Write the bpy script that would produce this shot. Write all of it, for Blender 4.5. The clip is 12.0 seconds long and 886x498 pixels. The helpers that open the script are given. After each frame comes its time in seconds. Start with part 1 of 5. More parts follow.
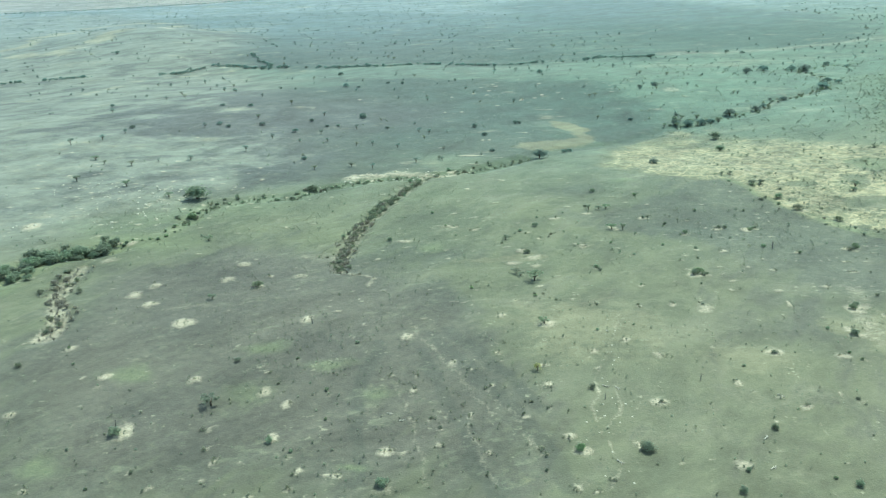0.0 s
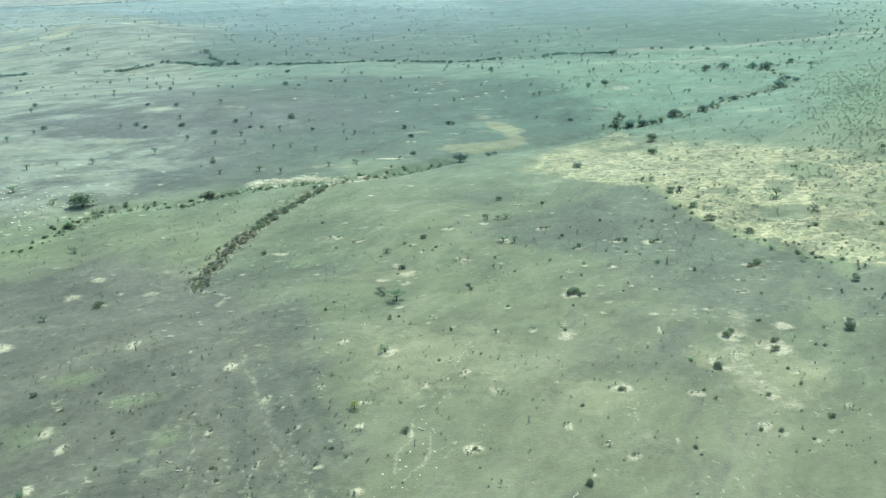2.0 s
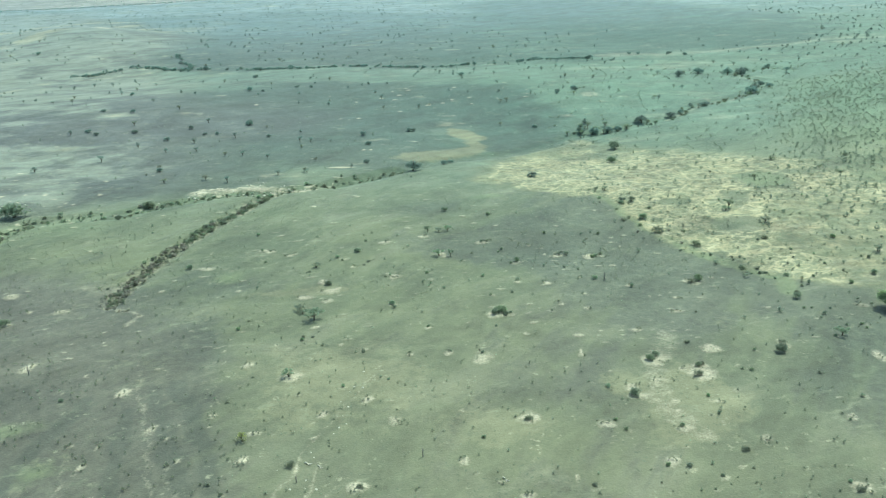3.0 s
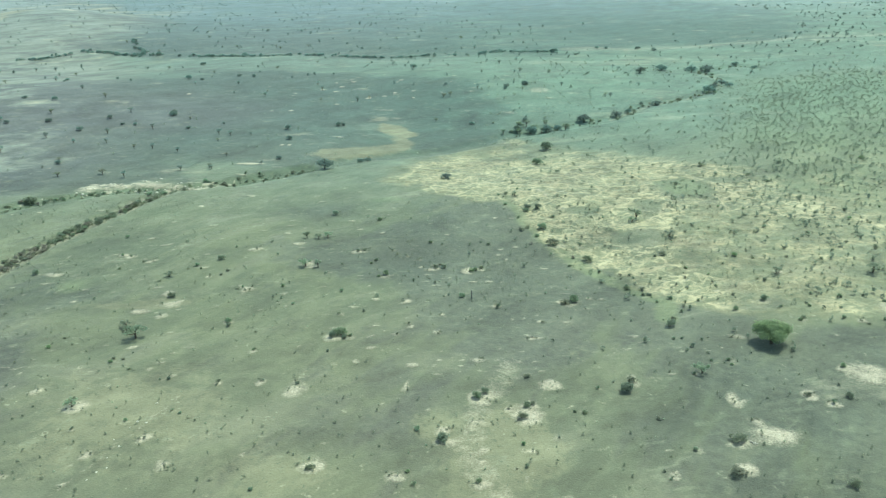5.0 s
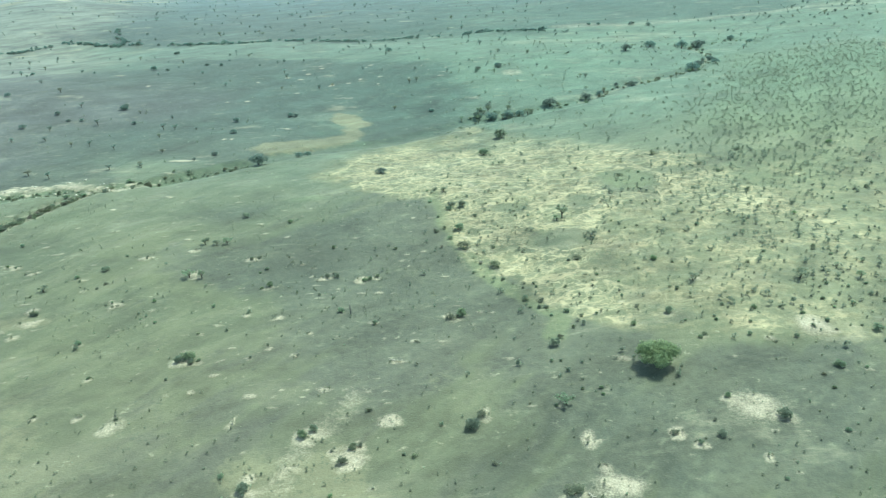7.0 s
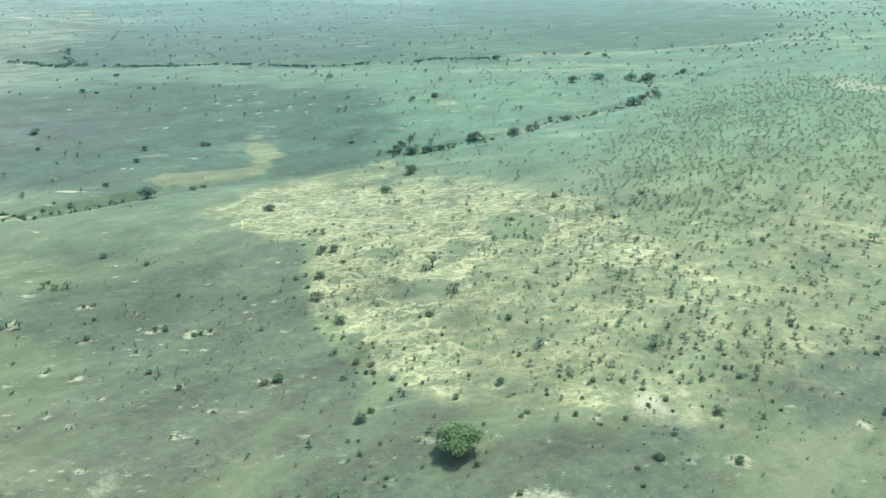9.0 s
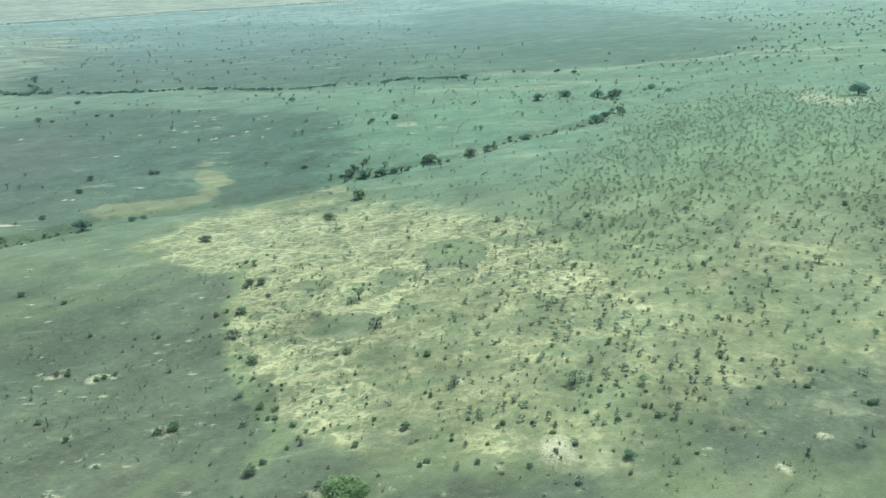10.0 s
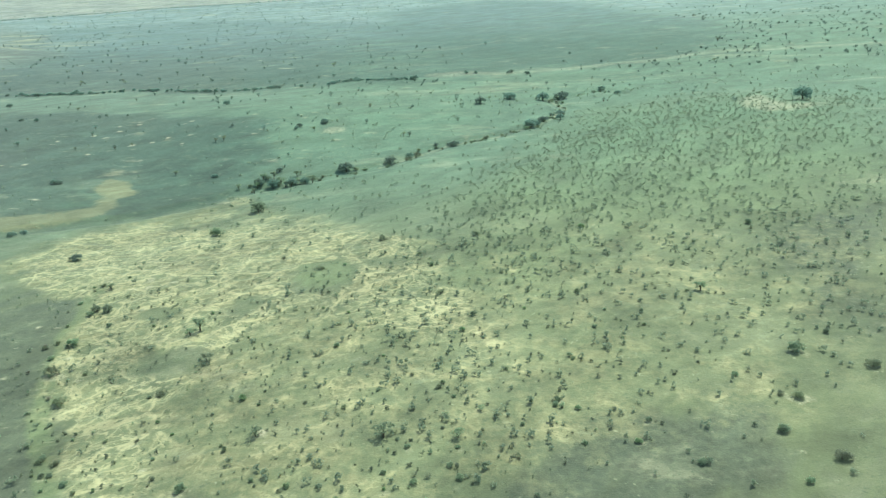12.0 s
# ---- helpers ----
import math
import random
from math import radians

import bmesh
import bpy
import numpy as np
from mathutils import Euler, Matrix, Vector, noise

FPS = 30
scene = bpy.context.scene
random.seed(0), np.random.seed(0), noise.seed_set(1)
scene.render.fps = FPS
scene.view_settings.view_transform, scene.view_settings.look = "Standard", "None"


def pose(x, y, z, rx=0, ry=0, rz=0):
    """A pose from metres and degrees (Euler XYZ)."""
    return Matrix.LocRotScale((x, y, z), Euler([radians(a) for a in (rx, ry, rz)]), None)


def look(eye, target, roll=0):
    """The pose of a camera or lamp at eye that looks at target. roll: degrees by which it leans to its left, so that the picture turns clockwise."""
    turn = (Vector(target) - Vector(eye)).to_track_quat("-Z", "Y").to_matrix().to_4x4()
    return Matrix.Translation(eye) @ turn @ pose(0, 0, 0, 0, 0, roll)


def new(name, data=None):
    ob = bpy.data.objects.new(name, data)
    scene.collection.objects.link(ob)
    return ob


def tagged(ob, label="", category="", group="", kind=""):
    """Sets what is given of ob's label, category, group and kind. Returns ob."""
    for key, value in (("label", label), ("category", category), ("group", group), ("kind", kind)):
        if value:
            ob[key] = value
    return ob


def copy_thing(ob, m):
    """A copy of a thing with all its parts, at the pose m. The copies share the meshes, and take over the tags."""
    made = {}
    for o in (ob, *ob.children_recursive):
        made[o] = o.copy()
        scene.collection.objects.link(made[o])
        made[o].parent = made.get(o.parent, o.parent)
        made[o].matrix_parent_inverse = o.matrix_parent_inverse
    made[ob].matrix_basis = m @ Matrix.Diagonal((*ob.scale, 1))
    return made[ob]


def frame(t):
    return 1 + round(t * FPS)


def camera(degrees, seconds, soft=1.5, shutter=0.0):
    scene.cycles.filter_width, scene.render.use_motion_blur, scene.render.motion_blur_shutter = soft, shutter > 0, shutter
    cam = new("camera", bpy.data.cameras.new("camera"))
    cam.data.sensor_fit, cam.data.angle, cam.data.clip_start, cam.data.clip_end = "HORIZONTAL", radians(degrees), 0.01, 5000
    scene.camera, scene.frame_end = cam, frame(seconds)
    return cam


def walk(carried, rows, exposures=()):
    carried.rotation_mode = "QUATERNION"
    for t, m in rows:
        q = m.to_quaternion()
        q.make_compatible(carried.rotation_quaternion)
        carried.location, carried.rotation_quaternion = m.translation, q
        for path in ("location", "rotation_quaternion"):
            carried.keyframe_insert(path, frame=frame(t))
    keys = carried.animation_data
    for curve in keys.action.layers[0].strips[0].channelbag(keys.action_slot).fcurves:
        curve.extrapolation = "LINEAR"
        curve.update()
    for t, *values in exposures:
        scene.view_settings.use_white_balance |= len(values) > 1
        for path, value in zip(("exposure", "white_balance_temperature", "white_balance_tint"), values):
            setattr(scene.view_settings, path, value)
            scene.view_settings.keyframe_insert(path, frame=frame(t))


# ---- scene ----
cam = camera(57.7, 12.0, soft=1.2)
METRES, EYE = 440.0, 143.4
ROWS = [
    (0.0, 0.0, 0.0, 0.0, -0.81, -20.37, 2.19),
    (0.5, 0.0386, 0.0188, -0.0026, -0.55, -20.44, 2.23),
    (1.0, 0.0771, 0.0377, -0.005, -0.43, -20.56, 2.21),
    (1.5, 0.1154, 0.0574, -0.0076, -0.44, -20.73, 2.2),
    (2.0, 0.1535, 0.0744, -0.0095, -0.55, -20.72, 2.23),
    (2.5, 0.1915, 0.0943, -0.0121, -0.69, -20.58, 2.27),
    (3.0, 0.2295, 0.1137, -0.0145, -0.7, -20.44, 2.18),
    (5.0, 0.3799, 0.1899, -0.0218, 0.13, -21.18, 1.1),
    (5.5, 0.4171, 0.2079, -0.0223, 0.65, -21.54, 1.44),
    (6.0, 0.4539, 0.2286, -0.0239, 1.37, -22.05, 2.14),
    (6.5, 0.4905, 0.2486, -0.0247, 1.95, -22.5, 2.77),
    (7.0, 0.527, 0.2674, -0.0253, 2.3, -22.63, 3.03),
    (9.0, 0.6714, 0.3462, -0.028, 2.73, -21.12, 1.93),
    (9.5, 0.7068, 0.3656, -0.0289, 2.55, -20.56, 2.36),
    (10.0, 0.7424, 0.3873, -0.0306, 2.15, -19.94, 3.04),
    (10.5, 0.7779, 0.4068, -0.031, 1.86, -19.49, 3.54),
    (11.0, 0.8136, 0.426, -0.0312, 1.85, -19.45, 3.73),
    (11.5, 0.8498, 0.442, -0.0307, 2.08, -19.69, 3.5),
    (12.0, 0.885, 0.463, -0.032, 2.32, -20.25, 3.12),
]
walk(cam, [(t, pose(0, 0, EYE) @ pose(METRES * x, METRES * y, METRES * z, 90 + pitch, roll, yaw)) for t, x, y, z, yaw, pitch, roll in ROWS],
     exposures=[
           (0.0, 0.57, 6250, -22.0), (0.5, 0.50, 6320, -23.0), (1.5, 0.63, 6380, -22.0), (2.0, 0.68, 6330, -22.0), (2.5, 0.55, 6350, -23.0), (3.0, 0.56, 6350, -23.0), (5.0, 0.58, 6400, -22.0), (6.0, 0.69, 6370, -23.0),
           (7.0, 0.69, 6320, -24.0), (9.0, 0.74, 6450, -24.0), (9.5, 0.70, 6550, -25.0), (10.0, 0.52, 6600, -28.0), (10.5, 0.41, 6750, -29.0), (11.0, 0.46, 6750, -28.0), (11.5, 0.46, 6900, -28.0), (12.0, 0.57, 6950, -27.0)])

# ---- sky and sun: late morning in the tropics, thin high haze ----
SUN_UP, SUN_TURN = 62.0, 42.0
world = bpy.data.worlds.new("savanna_sky")
scene.world = world
world.use_nodes = True
wn = world.node_tree.nodes
sky = wn.new("ShaderNodeTexSky")
sky.sky_type, sky.sun_disc = "NISHITA", False
sky.sun_elevation, sky.sun_rotation = radians(SUN_UP), radians(SUN_TURN)
sky.air_density, sky.dust_density, sky.ozone_density = 1.2, 2.5, 1.0
wn["Background"].inputs["Strength"].default_value = 0.15
world.node_tree.links.new(sky.outputs[0], wn["Background"].inputs["Color"])
sun = new("sun", bpy.data.lights.new("sun", "SUN"))
sun.data.energy, sun.data.angle, sun.data.color = 3.0, radians(0.6), (1.0, 0.965, 0.9)
sun_from = Vector((math.sin(radians(SUN_TURN)) * math.cos(radians(SUN_UP)), math.cos(radians(SUN_TURN)) * math.cos(radians(SUN_UP)), math.sin(radians(SUN_UP))))
sun.matrix_basis = look(sun_from * 400, (0, 0, 0))


# ---- materials ----
def material(name, rough=0.9, specular=0.3):
    m = bpy.data.materials.new(name)
    m.use_nodes = True
    b = m.node_tree.nodes["Principled BSDF"]
    b.inputs["Roughness"].default_value = rough
    b.inputs["Specular IOR Level"].default_value = specular
    return m, m.node_tree, b


def node(nt, kind, links=None, **values):
    n = nt.nodes.new(kind)
    for key, value in (links or {}).items():
        if hasattr(value, "is_output"):
            nt.links.new(value, n.inputs[key])
        else:
            n.inputs[key].default_value = value
    return n


def maths(nt, op, a, b=0.0, c=0.0, clamp=False):
    n = nt.nodes.new("ShaderNodeMath")
    n.operation, n.use_clamp = op, clamp
    for i, value in enumerate((a, b, c)):
        if hasattr(value, "is_output"):
            nt.links.new(value, n.inputs[i])
        else:
            n.inputs[i].default_value = value
    return n.outputs[0]


def step(nt, value, low, high):
    n = nt.nodes.new("ShaderNodeMapRange")
    n.interpolation_type = "SMOOTHSTEP"
    nt.links.new(value, n.inputs["Value"])
    n.inputs["From Min"].default_value, n.inputs["From Max"].default_value = low, high
    return n.outputs["Result"]


def mix(nt, factor, a, b):
    n = nt.nodes.new("ShaderNodeMix")
    n.data_type = "RGBA"
    for socket, value in ((n.inputs[0], factor), (n.inputs[6], a), (n.inputs[7], b)):
        if hasattr(value, "is_output"):
            nt.links.new(value, socket)
        elif isinstance(value, tuple):
            socket.default_value = (*value, 1.0)
        else:
            socket.default_value = value
    return n.outputs[2]


def cloudy(nt, where, scale, detail=4.0, rough=0.55, warp=0.0):
    n = node(nt, "ShaderNodeTexNoise", {"Vector": where, "Scale": scale, "Detail": detail, "Roughness": rough, "Distortion": warp})
    return n.outputs[0]


def scaled(nt, value, k):
    n = nt.nodes.new("ShaderNodeVectorMath")
    n.operation = "MULTIPLY"
    nt.links.new(value, n.inputs[0])
    n.inputs[1].default_value = k
    return n.outputs[0]


def turned(nt, value, degrees):
    n = nt.nodes.new("ShaderNodeVectorRotate")
    n.rotation_type = "Z_AXIS"
    nt.links.new(value, n.inputs["Vector"])
    n.inputs["Angle"].default_value = radians(degrees)
    return n.outputs[0]


def attribute(nt, name):
    n = nt.nodes.new("ShaderNodeAttribute")
    n.attribute_name = name
    return n.outputs["Fac"]


def ground_material():
    m, nt, b = material("savanna_ground", 0.85, 0.5)
    p = nt.nodes.new("ShaderNodeTexCoord").outputs["Object"]

    def swing(value, amount):
        return maths(nt, "MULTIPLY_ADD", value, amount, -0.5 * amount)

    def total(*values):
        out = values[0]
        for v in values[1:]:
            out = maths(nt, "ADD", out, v)
        return out

    def part_of(value, amount):
        return maths(nt, "MULTIPLY", value, amount)

    broad = cloudy(nt, p, 0.012, 6, 0.62, 0.5)
    mid = cloudy(nt, p, 0.05, 6, 0.66, 0.4)
    fine = cloudy(nt, p, 0.3, 6, 0.7)
    grain = cloudy(nt, p, 1.5, 4, 0.6)
    blotch = cloudy(nt, scaled(nt, turned(nt, p, -60), (0.1, 0.24, 0.2)), 1.0, 4, 0.6, 0.4)
    streak = cloudy(nt, scaled(nt, turned(nt, p, -58), (0.02, 0.085, 0.05)), 1.0, 4, 0.55, 0.3)
    wisp = cloudy(nt, scaled(nt, turned(nt, p, -15), (0.10, 0.22, 0.2)), 1.0, 4, 0.6, 0.4)
    drift = maths_vector(nt, p, cloudy_vector(nt, p, 0.012), 60.0)
    mott = cloudy(nt, scaled(nt, turned(nt, drift, -45), (0.022, 0.045, 0.03)), 1.0, 4, 0.55)
    spot = cloudy(nt, scaled(nt, turned(nt, drift, -45), (0.09, 0.15, 0.1)), 1.0, 4, 0.6)
    # short grass: grey green, browner and greener in turn
    col = mix(nt, step(nt, broad, 0.34, 0.66), (0.084, 0.096, 0.059), (0.116, 0.126, 0.072))
    col = mix(nt, part_of(step(nt, total(streak, swing(mid, 0.5), swing(fine, 0.2)), 0.42, 0.68), 0.85), col, (0.164, 0.172, 0.099))
    col = mix(nt, part_of(step(nt, total(mid, swing(fine, 0.25)), 0.5, 0.72), 0.5), col, (0.068, 0.084, 0.056))
    col = mix(nt, part_of(step(nt, total(mott, swing(mid, 0.5)), 0.5, 0.68), 0.4), col, (0.125, 0.118, 0.086))
    # darker ground: old burn with ash and thin regrowth, and soft-edged dark zones
    burn = total(attribute(nt, "burnt"), swing(mid, 0.9), swing(streak, 2.2), swing(fine, 0.25))
    brown = attribute(nt, "umber")
    col = mix(nt, part_of(brown, 0.55), col, (0.126, 0.120, 0.086))
    clods = step(nt, total(fine, swing(broad, 1.0)), 0.3, 0.72)
    ash = mix(nt, clods, mix(nt, brown, (0.053, 0.062, 0.048), (0.067, 0.064, 0.055)), mix(nt, brown, (0.086, 0.093, 0.066), (0.098, 0.092, 0.074)))
    col = mix(nt, part_of(step(nt, burn, -0.05, 0.7), 0.93), col, ash)
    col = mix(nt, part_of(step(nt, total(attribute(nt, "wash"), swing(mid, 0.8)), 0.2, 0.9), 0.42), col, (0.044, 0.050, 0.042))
    # fresh green flush
    flush = total(attribute(nt, "lush"), swing(mid, 1.4), swing(fine, 0.5))
    col = mix(nt, part_of(step(nt, flush, 0.1, 0.9), 0.7), col, mix(nt, attribute(nt, "haze_tint"), mix(nt, fine, (0.112, 0.136, 0.070), (0.152, 0.174, 0.092)), mix(nt, fine, (0.074, 0.136, 0.070), (0.114, 0.174, 0.095))))
    # cured straw, broken by green, with a filigree of pale eroded edges
    bent = maths_vector(nt, maths_vector(nt, p, cloudy_vector(nt, p, 0.025), 20.0), cloudy_vector(nt, p, 0.12), 5.0)
    bent = maths_vector(nt, bent, cloudy_vector(nt, p, 0.5), 1.4)

    def ridge(where, scale, low, high):
        n = cloudy(nt, where, scale, 3, 0.5)
        return step(nt, maths(nt, "ABSOLUTE", maths(nt, "SUBTRACT", n, 0.5)), high, low)

    cured = attribute(nt, "dry")
    field = cloudy(nt, bent, 0.055, 4, 0.6)
    straw = step(nt, total(cured, swing(broad, 1.0), swing(field, 1.7), swing(fine, 0.5)), 0.0, 0.85)
    straw = maths(nt, "MULTIPLY", straw, step(nt, total(cured, swing(fine, 0.2)), 0.06, 0.34))
    col = mix(nt, part_of(straw, 0.8), col, mix(nt, step(nt, total(fine, swing(field, 0.9)), 0.36, 0.68), (0.136, 0.147, 0.087), (0.218, 0.202, 0.119)))
    cell = node(nt, "ShaderNodeTexVoronoi", {"Vector": bent, "Scale": 0.042})
    cell.feature = "DISTANCE_TO_EDGE"
    crumb = node(nt, "ShaderNodeTexVoronoi", {"Vector": bent, "Scale": 0.15})
    crumb.feature = "DISTANCE_TO_EDGE"
    edges = maths(nt, "MAXIMUM", step(nt, cell.outputs["Distance"], 0.045, 0.012), part_of(step(nt, crumb.outputs["Distance"], 0.09, 0.02), 0.6))
    vein = maths(nt, "MAXIMUM", ridge(bent, 0.04, 0.004, 0.022), part_of(ridge(bent, 0.1, 0.005, 0.026), 0.8))
    vein = maths(nt, "MAXIMUM", vein, edges)
    vein = maths(nt, "MULTIPLY", vein, step(nt, total(fine, swing(spot, 0.8)), 0.36, 0.5))
    vein = maths(nt, "MULTIPLY", vein, step(nt, total(attribute(nt, "veins"), swing(broad, 1.0), swing(field, 2.4), swing(mott, 1.0)), 0.1, 0.8))
    vein = maths(nt, "MULTIPLY", vein, step(nt, cured, 0.15, 0.5))
    col = mix(nt, part_of(vein, 0.56), col, mix(nt, fine, (0.37, 0.312, 0.196), (0.51, 0.438, 0.287)))
    # far plains: air haze painted in as a cool tint; dark and straw streaks
    zone = attribute(nt, "haze_tint")
    # the far tint turns from grey to greener towards the east
    eastward = attribute(nt, "eastward")
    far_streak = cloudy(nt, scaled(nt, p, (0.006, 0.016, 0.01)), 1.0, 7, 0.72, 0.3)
    far_dark = step(nt, total(attribute(nt, "burnt"), swing(far_streak, 3.4), swing(mid, 1.8)), 0.05, 0.85)
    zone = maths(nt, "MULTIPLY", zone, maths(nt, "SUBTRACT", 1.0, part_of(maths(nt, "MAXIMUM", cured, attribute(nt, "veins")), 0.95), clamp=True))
    col = mix(nt, part_of(zone, 0.85), col, mix(nt, far_dark, mix(nt, eastward, (0.088, 0.124, 0.109), (0.074, 0.130, 0.100)), mix(nt, maths(nt, "MINIMUM", attribute(nt, "pale"), 1.0), mix(nt, eastward, (0.042, 0.059, 0.060), (0.026, 0.066, 0.056)), (0.040, 0.080, 0.099))))
    # paler, bluer tint towards the horizon: more haze put into the colour
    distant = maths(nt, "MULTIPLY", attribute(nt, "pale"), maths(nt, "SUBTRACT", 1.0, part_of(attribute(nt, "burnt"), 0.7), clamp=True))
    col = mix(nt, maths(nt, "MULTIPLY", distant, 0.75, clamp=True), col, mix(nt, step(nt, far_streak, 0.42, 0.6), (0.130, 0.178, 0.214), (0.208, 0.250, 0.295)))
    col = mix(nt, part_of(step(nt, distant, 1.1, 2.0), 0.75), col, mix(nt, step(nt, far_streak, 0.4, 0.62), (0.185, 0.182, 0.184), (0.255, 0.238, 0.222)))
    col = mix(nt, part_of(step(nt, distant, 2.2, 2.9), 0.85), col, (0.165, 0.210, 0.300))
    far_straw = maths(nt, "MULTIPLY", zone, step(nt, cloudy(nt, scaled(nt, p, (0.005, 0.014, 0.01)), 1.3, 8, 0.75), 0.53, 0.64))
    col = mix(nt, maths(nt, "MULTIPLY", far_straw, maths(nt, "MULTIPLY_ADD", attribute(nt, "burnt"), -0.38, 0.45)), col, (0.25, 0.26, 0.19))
    # drier greyish grass, faint burns and straw of the western rises
    west = maths(nt, "MULTIPLY", attribute(nt, "western"), maths(nt, "SUBTRACT", 1.0, part_of(maths(nt, "MINIMUM", attribute(nt, "pale"), 1.0), 0.45)))
    rise = cloudy(nt, scaled(nt, turned(nt, p, -12), (0.009, 0.019, 0.01)), 1.0, 6, 0.68, 0.5)
    col = mix(nt, part_of(west, 0.8), col, mix(nt, step(nt, total(rise, swing(mid, 0.7), swing(mott, 0.4), part_of(attribute(nt, "burnt"), -0.26)), 0.3, 0.56), (0.070, 0.075, 0.084), (0.164, 0.178, 0.160)))
    hay = step(nt, total(attribute(nt, "hay"), swing(rise, 3.2), swing(mid, 1.6)), 0.3, 0.9)
    col = mix(nt, part_of(hay, 0.7), col, mix(nt, rise, (0.19, 0.188, 0.14), (0.30, 0.275, 0.20)))
    # flat tan clay with thin dry grass
    earth = step(nt, total(attribute(nt, "clay"), swing(mid, 1.9), swing(fine, 0.9)), 0.2, 0.75)
    col = mix(nt, part_of(earth, 0.8), col, mix(nt, mid, (0.140, 0.140, 0.086), (0.195, 0.186, 0.118)))
    # bare pale soil: scars, wallows and game trails
    bare = step(nt, total(attribute(nt, "soil"), swing(fine, 1.0), swing(grain, 0.35)), 0.22, 0.95)
    col = mix(nt, part_of(bare, 0.92), col, mix(nt, step(nt, grain, 0.35, 0.65), (0.31, 0.276, 0.210), (0.405, 0.362, 0.282)))
    # wisps of litter, crumbs of pale earth and dark tufts
    litter = maths(nt, "MULTIPLY", step(nt, wisp, 0.57, 0.69), step(nt, total(mid, swing(fine, 0.4)), 0.42, 0.58))
    col = mix(nt, part_of(litter, 0.42), col, (0.190, 0.198, 0.136))
    col = mix(nt, part_of(step(nt, blotch, 0.56, 0.78), 0.25), col, (0.165, 0.178, 0.116))
    col = mix(nt, part_of(step(nt, blotch, 0.42, 0.26), 0.22), col, (0.066, 0.078, 0.058))
    crumbs = maths(nt, "MULTIPLY", step(nt, cloudy(nt, p, 0.09, 4, 0.6), 0.54, 0.68), step(nt, cloudy(nt, p, 0.45, 3, 0.55), 0.58, 0.7))
    col = mix(nt, part_of(crumbs, 0.55), col, (0.36, 0.345, 0.25))
    tufts = maths(nt, "MULTIPLY", step(nt, cloudy(nt, p, 0.7, 3, 0.6), 0.58, 0.68), step(nt, mid, 0.42, 0.56))
    col = mix(nt, part_of(tufts, 0.5), col, (0.050, 0.068, 0.046))
    shade = nt.nodes.new("ShaderNodeMix")
    shade.data_type, shade.blend_type = "RGBA", "MULTIPLY"
    shade.inputs[0].default_value = 1.0
    nt.links.new(col, shade.inputs[6])
    nt.links.new(total(maths(nt, "MULTIPLY_ADD", total(grain, swing(fine, 0.8)), 0.42, 0.79), swing(mott, 1.35), swing(spot, 0.75)), shade.inputs[7])
    nt.links.new(shade.outputs[2], b.inputs["Base Color"])
    bump = node(nt, "ShaderNodeBump", {"Height": total(grain, fine), "Strength": 0.6, "Distance": 0.3})
    nt.links.new(bump.outputs[0], b.inputs["Normal"])
    b.inputs["Sheen Weight"].default_value, b.inputs["Sheen Roughness"].default_value = 0.12, 0.4
    return m


def cloudy_vector(nt, where, scale):
    n = node(nt, "ShaderNodeTexNoise", {"Vector": where, "Scale": scale, "Detail": 3.0})
    return n.outputs["Color"]


def maths_vector(nt, a, b, k):
    n = nt.nodes.new("ShaderNodeVectorMath")
    n.operation = "MULTIPLY_ADD"
    nt.links.new(b, n.inputs[0])
    n.inputs[1].default_value = (k, k, 0)
    nt.links.new(a, n.inputs[2])
    return n.outputs[0]


def leaf_material(name, dark, light):
    m, nt, b = material(name, 0.7, 0.3)
    island = nt.nodes.new("ShaderNodeNewGeometry").outputs["Random Per Island"]
    tree = nt.nodes.new("ShaderNodeObjectInfo").outputs["Random"]
    col = mix(nt, island, dark, light)
    hue = node(nt, "ShaderNodeHueSaturation", {"Hue": maths(nt, "MULTIPLY_ADD", tree, 0.02, 0.49), "Saturation": maths(nt, "MULTIPLY_ADD", tree, 0.4, 0.7),
                                                "Value": maths(nt, "MULTIPLY_ADD", tree, 0.36, 0.82), "Color": col})
    nt.links.new(hue.outputs[0], b.inputs["Base Color"])
    thin = node(nt, "ShaderNodeBsdfTranslucent", {"Color": hue.outputs[0]})
    both = node(nt, "ShaderNodeMixShader", {0: 0.62, 1: b.outputs[0], 2: thin.outputs[0]})
    nt.links.new(both.outputs[0], nt.nodes["Material Output"].inputs["Surface"])
    return m


def wood_material(name, dark, light, scale=6.0):
    m, nt, b = material(name, 0.9, 0.2)
    p = nt.nodes.new("ShaderNodeTexCoord").outputs["Object"]
    n = cloudy(nt, scaled(nt, p, (1.0, 1.0, 0.25)), scale, 5, 0.65)
    nt.links.new(mix(nt, step(nt, n, 0.35, 0.65), dark, light), b.inputs["Base Color"])
    bump = node(nt, "ShaderNodeBump", {"Height": n, "Strength": 0.6, "Distance": 0.05})
    nt.links.new(bump.outputs[0], b.inputs["Normal"])
    return m


